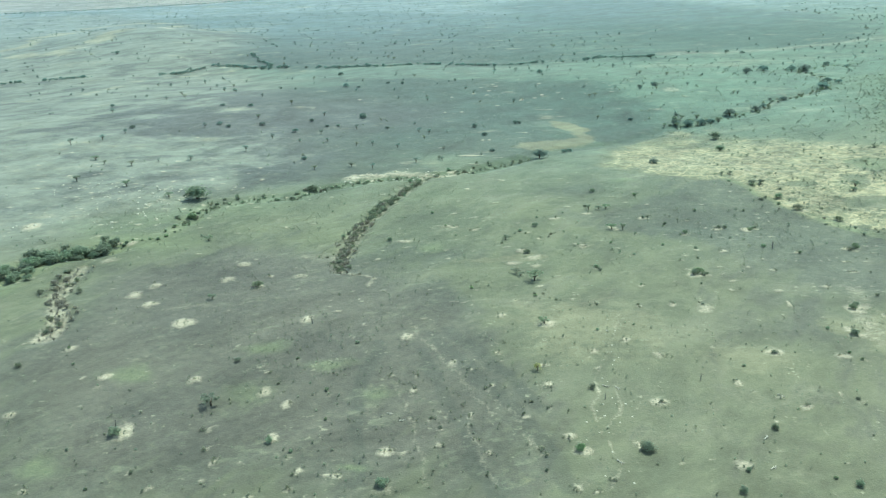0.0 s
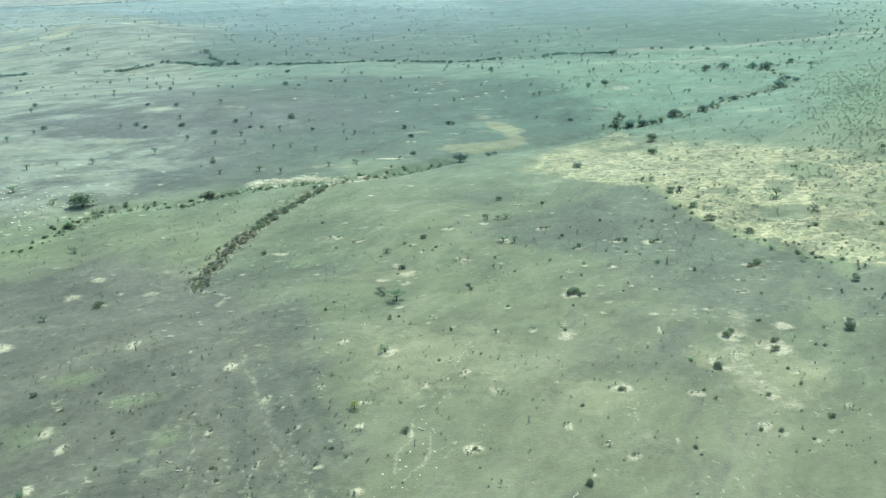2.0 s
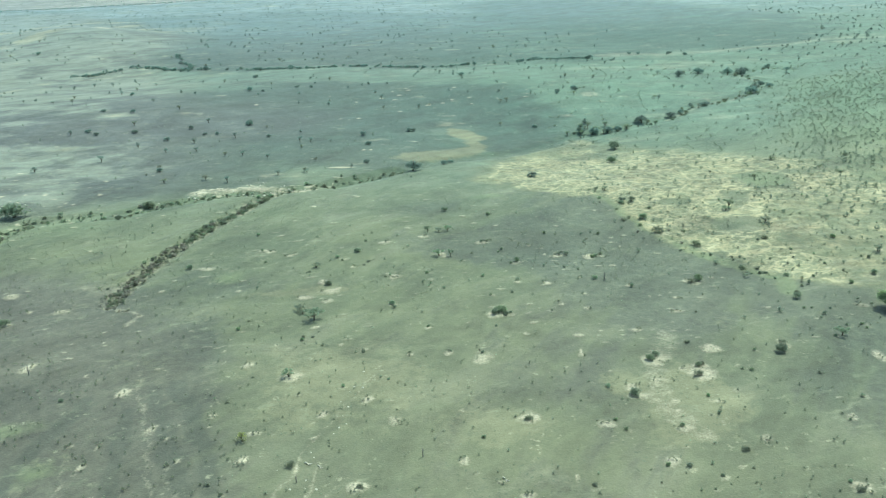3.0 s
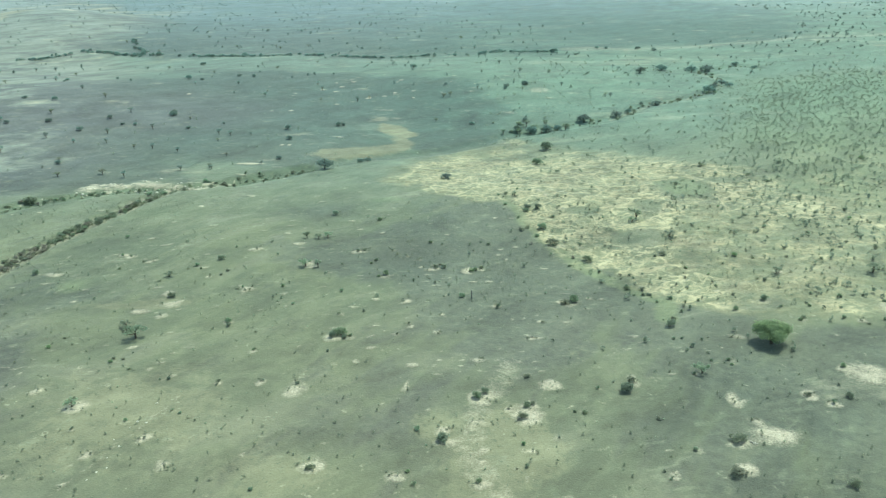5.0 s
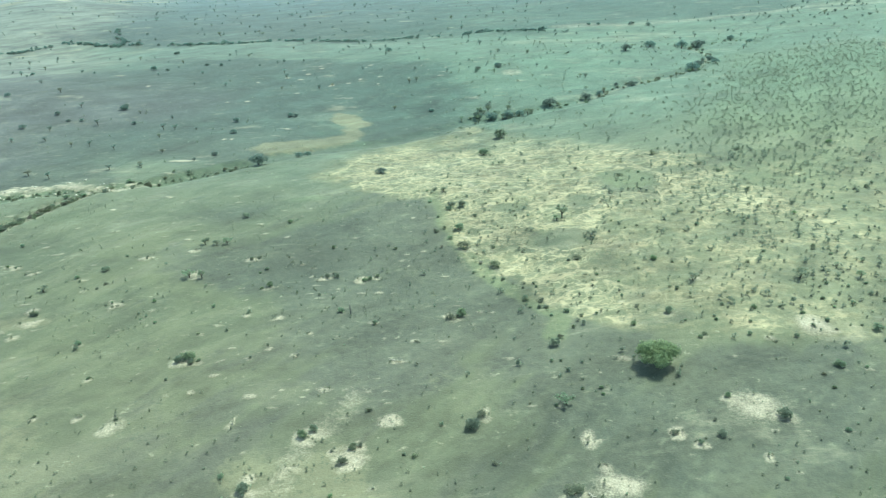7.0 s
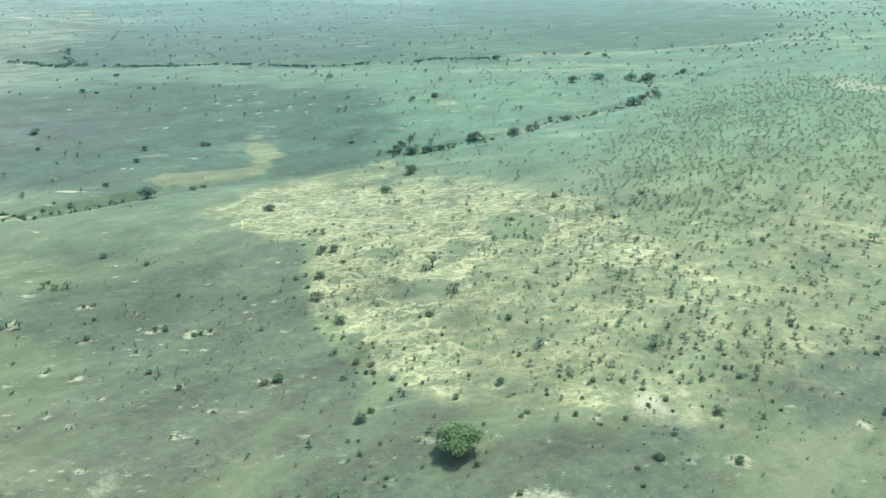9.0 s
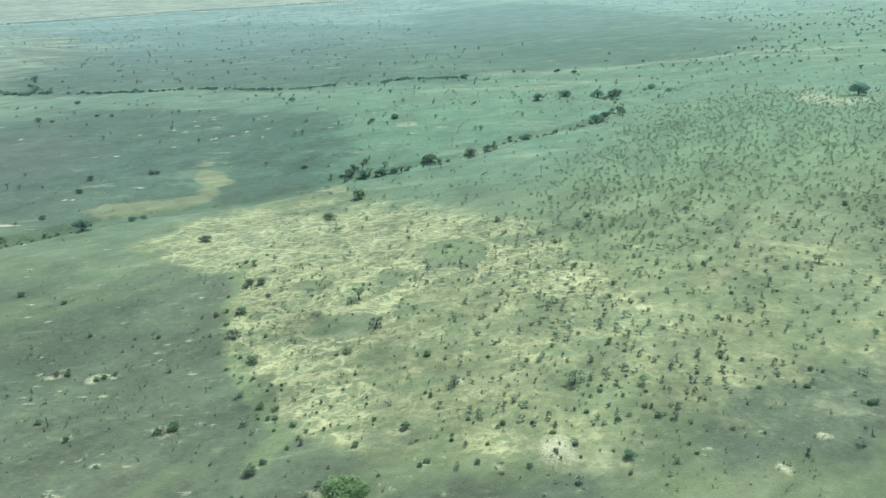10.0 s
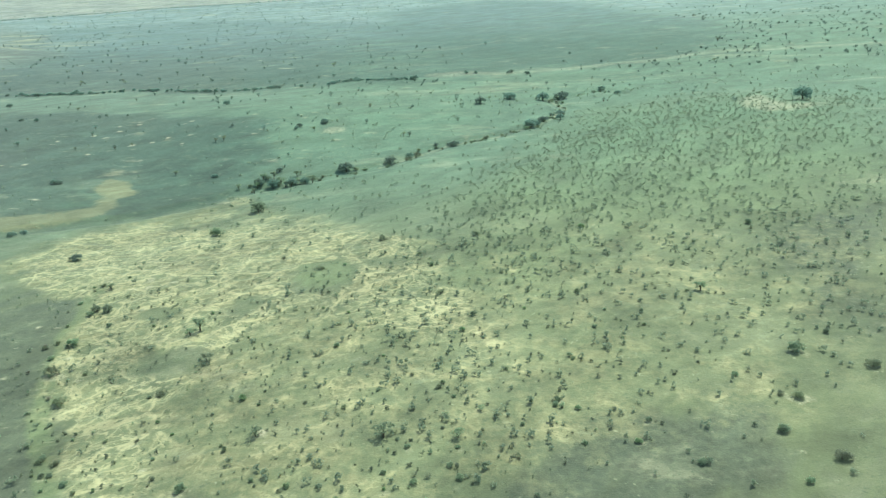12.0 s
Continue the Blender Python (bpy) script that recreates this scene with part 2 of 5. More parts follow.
GROUND = ground_material()
LEAF_GREEN = leaf_material("tree_leaves", (0.195, 0.265, 0.160), (0.275, 0.345, 0.225))
LEAF_FRESH = leaf_material("fresh_leaves", (0.228, 0.290, 0.172), (0.330, 0.396, 0.242))
LEAF_DARK = leaf_material("thorn_leaves", (0.201, 0.262, 0.191), (0.289, 0.356, 0.260))
# far trees: bluer, lighter leaf with air haze put into its colour
LEAF_HAZED = leaf_material("hazed_leaves", (0.175, 0.255, 0.235), (0.240, 0.325, 0.300))
LEAF_PALE = leaf_material("seedling_leaves", (0.218, 0.280, 0.202), (0.286, 0.349, 0.260))
LEAF_BROWN = leaf_material("dry_thicket_leaves", (0.285, 0.275, 0.232), (0.390, 0.376, 0.322))
LEAF_SAGE = leaf_material("slope_scrub_leaves", (0.232, 0.302, 0.224), (0.322, 0.392, 0.290))
LEAF_YELLOW = leaf_material("young_yellow_leaves", (0.300, 0.320, 0.130), (0.420, 0.430, 0.190))
LEAF_GREY = leaf_material("scrub_leaves", (0.186, 0.218, 0.156), (0.270, 0.300, 0.216))
BARK = wood_material("bark", (0.06, 0.05, 0.04), (0.13, 0.11, 0.09))
DEADWOOD = wood_material("bleached_wood", (0.30, 0.28, 0.24), (0.52, 0.49, 0.42), 3.0)
GREYWOOD = wood_material("grey_wood", (0.15, 0.14, 0.13), (0.27, 0.255, 0.235), 3.0)
STONE = wood_material("pale_stone", (0.34, 0.32, 0.27), (0.56, 0.54, 0.47), 1.5)

# ---- the lie of the land ----
HILLS = [(200, 650, 260, -7.3), (-300, 950, 260, 6.4), (500, 950, 170, -5.2), (250, 400, 70, -3.2), (-100, 500, 170, -6.2), (100, 1150, 70, -5.5), (-500, 1300, 170, 5.8), (200, 700, 110, -8.1), (150, 950, 110, 5.1), (200, 450, 70, -4.0), (450, 350, 70, -4.8), (-200, 800, 110, 6.6), (-500, 1250, 260, 6.8), (400, 1200, 110, 5.1), (550, 950, 260, -5.4),
         (-490, 1510, 200, 18.1), (-420, 670, 200, 13.0), (630, 740, 200, 8.2), (420, 1230, 200, -8.0), (-280, 1090, 130, -8.5), (350, 810, 130, -5.4), (-280, 1300, 130, 6.2), (560, 460, 130, -5.1), (-560, 1580, 130, 15.0), (-140, 740, 130, -2.9), (-70, 950, 130, 3.6), (630, 880, 130, 7.1), (420, 670, 130, 3.8), (280, 950, 130, 2.8), (70, 880, 130, -3.4), (-850, 1650, 260, 22.0)]


def ease(low, high, v):
    t = np.clip((v - low) / (high - low), 0.0, 1.0)
    return t * t * (3 - 2 * t)


def lattice(ix, iy, salt):
    h = (ix.astype(np.int64) * 374761393 + iy.astype(np.int64) * 668265263 + salt * 974634777) & 0xFFFFFFFF
    h = ((h ^ (h >> 13)) * 1274126177) & 0xFFFFFFFF
    return ((h ^ (h >> 16)) & 0xFFFF) / 65535.0


def rough_field(x, y, size, octaves=4, salt=0):
    """Smooth random field from 0 to 1 with features of about that size in metres."""
    total, weight, amount = 0.0, 0.0, 1.0
    for k in range(octaves):
        u, v = x / size, y / size
        iu, iv = np.floor(u), np.floor(v)
        fu, fv = u - iu, v - iv
        fu, fv = fu * fu * (3 - 2 * fu), fv * fv * (3 - 2 * fv)
        s = salt * 7 + k
        low = lattice(iu, iv, s) * (1 - fu) + lattice(iu + 1, iv, s) * fu
        high = lattice(iu, iv + 1, s) * (1 - fu) + lattice(iu + 1, iv + 1, s) * fu
        total = total + amount * (low * (1 - fv) + high * fv)
        weight, amount, size = weight + amount, amount * 0.55, size / 2.1
    return total / weight


def spread(start, end, fine_from, fine_to, cell, grow_down, grow_up):
    mids = list(np.arange(fine_from, fine_to + 0.01, cell))
    up, d = [mids[-1]], cell
    while up[-1] < end:
        d = min(d * grow_up, 90)
        up.append(up[-1] + d)
    down, d = [mids[0]], cell
    while down[-1] > start:
        d = min(d * grow_down, 150)
        down.append(down[-1] - d)
    return np.array(down[:0:-1] + mids + up[1:])


GX = spread(-6000, 6500, -330, 620, 1.5, 1.03, 1.03)
GY = spread(-2500, 7500, 165, 640, 1.5, 1.1, 1.011)
XX, YY = np.meshgrid(GX, GY)
WX = XX + 9.0 * (rough_field(XX, YY, 22, 3, 1) - 0.5)
WY = YY + 9.0 * (rough_field(XX, YY, 22, 3, 2) - 0.5)
FX = XX + 3.6 * (rough_field(XX, YY, 7, 2, 6) - 0.5) + 0.15 * (WX - XX)
FY = YY + 3.6 * (rough_field(XX, YY, 7, 2, 7) - 0.5) + 0.15 * (WY - YY)
WIDE_X = XX + 90.0 * (rough_field(XX, YY, 130, 4, 3) - 0.5)
WIDE_Y = YY + 90.0 * (rough_field(XX, YY, 130, 4, 4) - 0.5)


def patches(field, rows, px, py, soft, power=1.0, vary=0.0):
    """Soft, ragged patches (x, y, width, length) laid into the field."""
    for k, (x, y, w, l) in enumerate(rows):
        reach = max(w, l) * 0.5 * (1 + 2 * soft) + 60
        i0, i1 = np.searchsorted(GY, (y - reach, y + reach))
        j0, j1 = np.searchsorted(GX, (x - reach, x + reach))
        cut = np.s_[i0:i1, j0:j1]
        d = np.hypot((px[cut] - x) / (w * 0.5), (py[cut] - y) / (l * 0.5))
        strength = power * (1 - vary * ((k * 0.618) % 1.0))
        field[cut] = 1 - (1 - field[cut]) * (1 - strength * (1 - ease(1 - soft, 1 + soft, d)))
    return field


def zone(field, corners, px, py, soft, power):
    """A wide area with that outline and a soft, winding edge."""
    pts = np.array(corners, dtype=float)
    low, high = pts.min(0) - 3 * soft - 60, pts.max(0) + 3 * soft + 60
    i0, i1 = np.searchsorted(GY, (low[1], high[1]))
    j0, j1 = np.searchsorted(GX, (low[0], high[0]))
    cut = np.s_[i0:i1, j0:j1]
    x, y = px[cut], py[cut]
    inside, near = np.zeros(x.shape, dtype=bool), np.full(x.shape, 1e9)
    for (ax, ay), (bx, by) in zip(pts, np.roll(pts, -1, 0)):
        t = np.clip(((x - ax) * (bx - ax) + (y - ay) * (by - ay)) / ((bx - ax) ** 2 + (by - ay) ** 2 + 1e-9), 0, 1)
        near = np.minimum(near, np.hypot(x - ax - t * (bx - ax), y - ay - t * (by - ay)))
        if ay != by:
            inside ^= ((ay > y) != (by > y)) & (x < (bx - ax) * (y - ay) / (by - ay) + ax)
    signed = np.where(inside, near, -near)
    field[cut] = 1 - (1 - field[cut]) * (1 - power * ease(-soft, soft, signed))
    return field


def strip(field, points, px, py, half, power=1.0):
    """A winding band along the points."""
    for (ax, ay), (bx, by) in zip(points, points[1:]):
        i0, i1 = np.searchsorted(GY, (min(ay, by) - 3 * half - 15, max(ay, by) + 3 * half + 15))
        j0, j1 = np.searchsorted(GX, (min(ax, bx) - 3 * half - 15, max(ax, bx) + 3 * half + 15))
        cut = np.s_[i0:i1, j0:j1]
        t = np.clip(((px[cut] - ax) * (bx - ax) + (py[cut] - ay) * (by - ay)) / ((bx - ax) ** 2 + (by - ay) ** 2), 0, 1)
        d = np.hypot(px[cut] - ax - t * (bx - ax), py[cut] - ay - t * (by - ay))
        field[cut] = np.maximum(field[cut], power * (1 - ease(0.4 * half, 1.6 * half, d)))
    return field


# ground cover, in metres: x, y, width, length
SOIL_a = [(-118, 328, 9.1, 10.7), (-152, 364, 8.3, 9.9), (-141, 352, 6.9, 8.5), (-146, 377, 6.1, 8.6), (-111, 385, 7.8, 8.4), (-107, 406, 6.3, 7.3), (-74, 384, 6.5, 5.6), (-90, 385, 3.6, 4.9), (-93, 370, 6.9, 6.2), (-62, 328, 5.7, 8.7), (-16.2, 304, 6.7, 6.4), (-21.3, 436, 8.5, 5.8), (-178, 322, 6.7, 16.2), (-159, 306, 5.3, 6.6), (-98, 274, 5.1, 6), (-58, 252, 2.9, 7.5), (-69, 262, 5.7, 7.2), (-158, 252, 3.7, 5.2), (-60, 230, 3.9, 5.2), (-112, 239, 6.4, 9.5), (-21, 220, 6.4, 4)]
SOIL_b = [(1.7, 280, 4.5, 6.6), (43, 311, 8.3, 6.8), (72, 292, 4.3, 4.7), (83, 278, 4.6, 5), (104, 255, 4, 4.6), (41, 216, 6.4, 4.7), (60, 218, 4.6, 4.1), (37.9, 224, 5, 4.2), (114, 320, 7.8, 7.7), (176, 313, 7.7, 11.3), (150, 271, 5.8, 5.5), (89, 204, 6, 5.4), (29.2, 218, 3, 2.7), (-2.8, 222, 2.6, 3.4), (-22.2, 271, 2.2, 2.7), (24.2, 322, 4, 4.7), (-184, 417, 8.1, 10.7), (-182, 446, 6.4, 7), (101, 326, 3.2, 3.9), (126, 276, 6.2, 5.3), (11.8, 216, 2.2, 3.2)]
SOIL_c = [(8.7, 224, 2.3, 4.1), (-11.4, 270, 1.7, 2.7), (-253, 473, 10.3, 14.8), (-61, 199, 5.4, 2.5), (191, 303, 10.3, 13.7), (200, 321, 6.7, 7.7), (176, 341, 3.7, 4.3), (185, 306, 2.2, 2.8), (310, 324, 16.7, 16.5), (264, 288, 13.5, 10.6), (250, 272, 5.3, 5.6), (229, 325, 3.2, 9.7), (147, 397, 3.9, 7), (173, 267, 4.2, 4.8), (162, 364, 3.1, 3.9), (177, 440, 6.5, 6.3), (228, 270, 3.7, 4.1), (58, 284, 3, 3.6), (284, 312, 4.5, 4.8), (262, 296, 3.2, 5.3), (164, 294, 4.3, 5)]
SOIL_d = [(365, 346, 7.3, 5.1), (409, 367, 4.9, 5), (426, 382, 4.8, 4.1), (328, 366, 4.9, 5), (215, 399, 5, 5.1), (174, 436, 5.7, 6.1), (158, 438, 5.4, 4.7), (198, 359, 5.7, 2.9), (275, 357, 5.8, 4.1), (316, 420, 4.6, 5.2), (-69, 277, 1.4, 1.9), (-64, 268, 1.1, 1.8), (-49, 210, 3, 3.9), (-50, 202, 2.9, 2.5), (-101, 214, 2, 2.2), (-93, 205, 2.7, 3.4), (-76, 218, 2.7, 5), (-84, 237, 2.9, 4), (-81, 225, 2, 3), (-131, 206, 2.8, 3.8), (-36.5, 208, 3.6, 3.8)]
SOIL_e = [(-61, 261, 1.7, 2.2), (-12.3, 260, 2.5, 3.4), (-6.1, 239, 2, 1.5), (-3.6, 232, 1.6, 1.8), (15.4, 260, 2.5, 2.5), (13.6, 258, 1.3, 1.7), (28.9, 247, 1.6, 1.6), (30, 214, 1.8, 1.6), (28.9, 206, 1.8, 1.8), (34.2, 242, 1.6, 1.5), (24.9, 238, 4, 3), (10.6, 205, 1.4, 1.5), (7, 240, 2, 3), (4.9, 246, 1.6, 1.9), (36.6, 196, 3.2, 4.1), (43, 195, 2.8, 2.3), (48, 200, 2.1, 1.2), (48, 297, 2.8, 1.6), (36.5, 259, 3, 5.1), (23.5, 294, 2.3, 1.5), (8.1, 273, 2.6, 1.8)]
SOIL_f = [(20.6, 286, 3.2, 3.9), (122, 237, 3.4, 3.5), (-134, 279, 4.8, 4.4), (7.3, 458, 5, 5.6), (19.4, 450, 5.5, 4.4), (55, 427, 3.4, 4.7), (42, 408, 6, 5.8), (47, 383, 6.7, 4.5), (46, 396, 10.7, 5.5), (36.2, 389, 7.9, 5.4), (78, 410, 3.8, 4.3), (68, 331, 4, 3.4), (86, 325, 3.1, 2.3), (94, 350, 2.3, 2.7), (35.5, 257, 3.3, 3.3), (37.1, 274, 3.8, 2.9), (73, 242, 6.1, 5.7), (166, 250, 4.7, 4.4), (115, 243, 3.4, 2.3), (197, 259, 3.4, 5.7), (214, 234, 5.5, 4.6)]
SOIL_g = [(122, 361, 8.2, 5.7), (152, 321, 1.8, 7.5), (190, 282, 4.8, 2), (2.6, 460, 4.9, 5.5), (76, 409, 3.5, 4.5), (68, 463, 6.9, 6.5), (90, 471, 6.3, 4.8), (99, 443, 4.3, 8.5), (120, 459, 5.4, 5.8), (146, 453, 3.7, 2.7), (163, 383, 2.6, 2.3), (150, 372, 1.7, 2.3), (186, 394, 4, 4.8), (174, 298, 6.6, 3.9), (258, 309, 5, 8.6), (290, 306, 5.1, 5.3), (306, 299, 3.4, 4.1), (346, 375, 11.1, 14.8), (203, 376, 4.2, 2.6)]
DASH_a = [(41, 901, 5.5, 6.4), (55, 892, 6.5, 6.2), (59, 914, 5.6, 6.5), (51, 929, 5.7, 6.9), (65, 946, 5.8, 7.1), (68, 934, 5.7, 6.8), (99, 969, 5.3, 7.4), (119, 938, 6.8, 6.7), (131, 944, 6.8, 6.8), (115, 927, 3.3, 6.5), (115, 880, 6.3, 8.5), (133, 886, 5.3, 5.8), (106, 870, 5.2, 5.6), (91, 863, 6.2, 8.2), (88, 849, 4.1, 5.3), (134, 863, 4.1, 5.4), (162, 881, 4.2, 5.6), (175, 949, 6.8, 6.8), (178, 902, 4.3, 5.9)]
DASH_b = [(195, 911, 5.4, 6.1), (194, 897, 5.3, 5.8), (192, 884, 7.3, 5.6), (171, 923, 3.3, 6.4), (215, 928, 3.9, 6.3), (219, 945, 4.5, 6.6), (63, 839, 5.1, 7.9), (56, 860, 4.7, 5.7), (39, 860, 2.6, 5.7), (16, 881, 5.5, 6.3), (40, 830, 4.1, 5.3), (25, 811, 6, 7.7), (7, 807, 4, 5.2), (-83, 860, 4.6, 10.5), (38, 691, 3.4, 5.5), (44, 691, 3.4, 5.4), (1, 665, 8.5, 3.6), (26, 638, 20.1, 8), (47, 629, 7.8, 3)]
DASH_c = [(31.7, 608, 9.2, 4.4), (109, 596, 4.9, 4.9), (-61, 1453, 11.4, 18.8), (3, 1490, 17.3, 29), (-22.6, 1443, 11.2, 18.2), (55, 1413, 9, 17), (104, 1430, 45, 17.1), (130, 1312, 32.7, 20.9), (-76, 1621, 17.1, 47), (-15.3, 1574, 16.4, 21.8), (-211, 1402, 7.9, 20.3), (-232, 1549, 32.4, 24.3)]
DASH_d = [(230, 947, 9, 9.9), (371, 928, 3.3, 5.9), (594, 1698, 34, 14), (703, 1713, 30, 12), (508, 1414, 24, 9), (642, 1352, 20, 9), (638, 1402, 16, 8), (699, 2204, 50, 22), (809, 1906, 40, 16)]
DRY_a = [(292, 548, 97, 51), (311, 489, 74, 48), (265, 606, 58, 45), (236, 570, 50, 66), (272, 545, 46, 33.3), (182, 669, 58, 55), (193, 691, 31.7, 35.1), (210, 574, 28.4, 38.9), (262, 530, 33.7, 47), (279, 573, 27.8, 56), (308, 587, 22.3, 30), (343, 588, 35.3, 14.4), (299, 509, 31.8, 25.3), (349, 511, 32, 17.2), (241, 462, 14.4, 22.5), (268, 406, 18.2, 20.2), (279, 394, 17.4, 11.2), (254, 429, 17.4, 18.6), (309, 444, 15.6, 19.9), (317, 396, 15.4, 22.4)]
DRY_b = [(342, 378, 16.4, 13.6), (150, 626, 47, 37.5), (136, 594, 27.5, 27.6), (187, 556, 18.5, 18.6), (218, 489, 7.8, 53), (340, 417, 24.8, 25.9), (360, 379, 16.7, 21), (288, 430, 21.5, 9.2), (380, 430, 46, 40), (353, 410, 39.2, 31.4), (444, 451, 18.1, 16.7), (393, 406, 27.5, 27.3), (348, 413, 32.2, 36), (312, 404, 32.4, 29.8), (-944, 1968, 230, 270), (-857, 2239, 203, 244), (-619, 1976, 89, 167), (-745, 1495, 82, 80), (-746, 1717, 119, 116), (-435, 1869, 110, 89)]
TAN = [(170, 292, 19.4, 34.6), (185, 301, 11, 20.1), (160, 301, 14.6, 13.4), (174, 272, 16.5, 13.8), (190, 299, 14.5, 19.9), (34.3, 393, 30.9, 9.1), (187, 286, 30.6, 24.6), (41, 393, 29.2, 9.5), (66, 303, 59, 58), (120, 278, 34.1, 23.5)]
GAPS = [(309, 546, 31.9, 36.8), (338, 568, 33.7, 14.9), (244, 520, 24.9, 16.5), (281, 523, 19.3, 27.1), (266, 474, 36.7, 29.5), (238, 431, 13.3, 11.5), (327, 442, 13.3, 14.8), (397, 526, 34, 41)]
PALE_FLATS = [(279, 433, 26.1, 6.6), (291, 406, 14, 16), (347, 375, 21.7, 10), (323, 421, 22.9, 17.5), (340, 417, 12.4, 13)]
BURNT_a = [(-84, 361, 118, 81), (-144, 283, 64, 63), (-37.7, 328, 77, 73), (4.9, 246, 40, 62), (-46, 238, 52, 46), (-130, 228, 42, 51), (-234, 756, 189, 153), (-50, 823, 152, 145), (-99, 631, 111, 71), (89, 867, 148, 142), (154, 777, 102, 131), (-17, 422, 50, 55), (95, 463, 84, 45), (86, 538, 64, 28.8), (187, 353, 51, 59), (140, 303, 52, 37.5), (-204, 476, 69, 54), (-167, 1487, 321, 174), (-112, 290, 38.9, 33.4), (162, 554, 42, 46), (186, 484, 54, 60), (167, 381, 60, 48)]
BURNT_b = [(226, 383, 57, 44), (188, 349, 55, 26.8), (275, 305, 60, 56), (234, 287, 36.1, 39.3), (9.4, 397, 69, 49), (61, 848, 164, 149), (169, 776, 89, 139), (-105, 679, 112, 110), (148, 323, 31.4, 30.8), (579, 1353, 254, 372), (155, 472, 95, 83), (198, 414, 92, 76), (254, 348, 51, 23.2), (315, 354, 44, 20), (435, 417, 31, 29.8), (-63, 959, 255, 172), (37.6, 1504, 290, 292), (460, 409, 47, 26.3), (529, 491, 33.6, 35.8), (553, 568, 42, 56), (320, 580, 31.8, 20), (315, 546, 32, 21.5)]
LUSH_a = [(-125, 277, 21.4, 13.9), (-136, 217, 18.8, 18.1), (-37.3, 276, 15.6, 12.1), (-18.2, 251, 14.4, 12.1), (-69, 298, 24, 10.8), (2, 423, 15.8, 16.6), (-11.7, 528, 46, 21.8), (-27.6, 205, 14.4, 3.7), (-58, 200, 9, 3.1), (-188, 1108, 387, 118), (-218, 648, 100, 72), (-108, 958, 139, 76), (108, 714, 31.1, 23.9), (-177, 446, 71, 34.9)]
LUSH_b = [(46, 392, 17.9, 11.5), (-145, 523, 80, 58), (-76, 252, 34.1, 25.8), (508, 788, 149, 145), (410, 557, 92, 95), (308, 548, 26.2, 20.2), (334, 945, 146, 125), (-189, 1154, 201, 64), (165, 962, 116, 42), (121, 558, 22.8, 10.4), (279, 434, 26.2, 11.3), (435, 472, 51, 53), (227, 451, 9.4, 10.8)]
TRAIL_1 = [(74, 316), (62, 275), (56, 257), (52, 242), (49, 226), (51, 213), (52, 207), (46, 193)]
TRAIL_2 = [(60, 253), (58, 236), (53, 228)]
TRAIL_3 = [(188, 339), (175, 301), (170, 283), (176, 269), (179, 262)]
GULLY = [(-14, 574), (-28, 539), (-40, 507), (-47, 481), (-52, 454), (-55, 429), (-56, 406), (-55, 392)]
GULLY_HEAD = [(-55, 388), (-42, 381), (-36, 376), (-38, 366)]
WEST_GULLY = [(-196, 403), (-193, 369), (-179, 344), (-174, 319)]
STREAM_WEST = [(-229, 387), (-229, 410), (-214, 425), (-200, 429), (-189, 439)]
STREAM_MID = [(-161, 485), (-152, 522), (-128, 535), (-105, 537), (-85, 556), (-58, 571), (-33, 577), (-14, 580), (7, 587), (45, 609), (71, 630)]
RIVER = [(26, 593), (57, 612), (77, 636), (105, 661), (147, 685), (188, 716), (221, 748), (263, 762), (310, 784), (359, 842), (400, 866), (436, 902), (467, 975), (455, 1026), (517, 1065), (531, 1042)]
DRY_EDGE = [(199, 555), (209, 508), (217, 472), (228, 446), (246, 412), (259, 397), (255, 376)]
PALE_BANK = [(-69, 579), (-51, 585), (-28, 590), (3, 582), (16, 589)]
ZONE_MEADOW = [(-211, 496), (-169, 514), (-165, 490), (-185, 472), (-214, 458), (-240, 470), (-238, 491)]
STREAM_LINK = [(-221, 370), (-219, 402), (-202, 427), (-192, 441), (-181, 448), (-167, 456), (-162, 487), (-159, 516), (-148, 536)]
HEDGE_MID = [(-273, 1167), (-217, 1170), (-140, 1143), (-72, 1135), (-29, 1144), (51, 1144), (131, 1160), (196, 1142), (235, 1174), (311, 1171)]
HEDGE_WEST = [(-573, 1074), (-518, 1085), (-461, 1093)]
HEDGE_JOIN = [(-376, 1115), (-353, 1130), (-324, 1179), (-282, 1179), (-235, 1158)]
HEDGE_SPUR = [(-281, 1261), (-263, 1226), (-234, 1174)]
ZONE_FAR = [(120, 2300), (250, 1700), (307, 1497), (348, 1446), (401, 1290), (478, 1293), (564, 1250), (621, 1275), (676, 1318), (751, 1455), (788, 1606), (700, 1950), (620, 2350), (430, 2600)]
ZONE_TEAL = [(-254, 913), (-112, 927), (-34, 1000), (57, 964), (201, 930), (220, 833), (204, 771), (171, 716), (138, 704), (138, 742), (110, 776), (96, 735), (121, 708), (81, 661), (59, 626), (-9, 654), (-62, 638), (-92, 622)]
ZONE_PALEWEST = [(-1409, 2155), (-1277, 2475), (-981, 2576), (-561, 1954), (-330, 1500), (-320, 1249), (-250, 1150), (-170, 880), (-100, 740), (-90, 640), (-179, 536), (-259, 445), (-323, 418), (-700, 700), (-1000, 1300)]
ZONE_ASH = [(-136, 452), (-64, 407), (-18, 387), (15, 336), (25, 284), (42, 240), (-31, 245)]
ZONE_NORTH = [(-856, 2308), (-289, 2410), (333, 1856), (600, 1452), (620, 1235), (494, 1234), (288, 1144), (14, 1162), (-194, 1159)]
ZONE_SOUTHEAST = [(403, 402), (411, 418), (429, 421), (456, 432), (480, 436), (447, 365), (400, 364), (398, 383)]
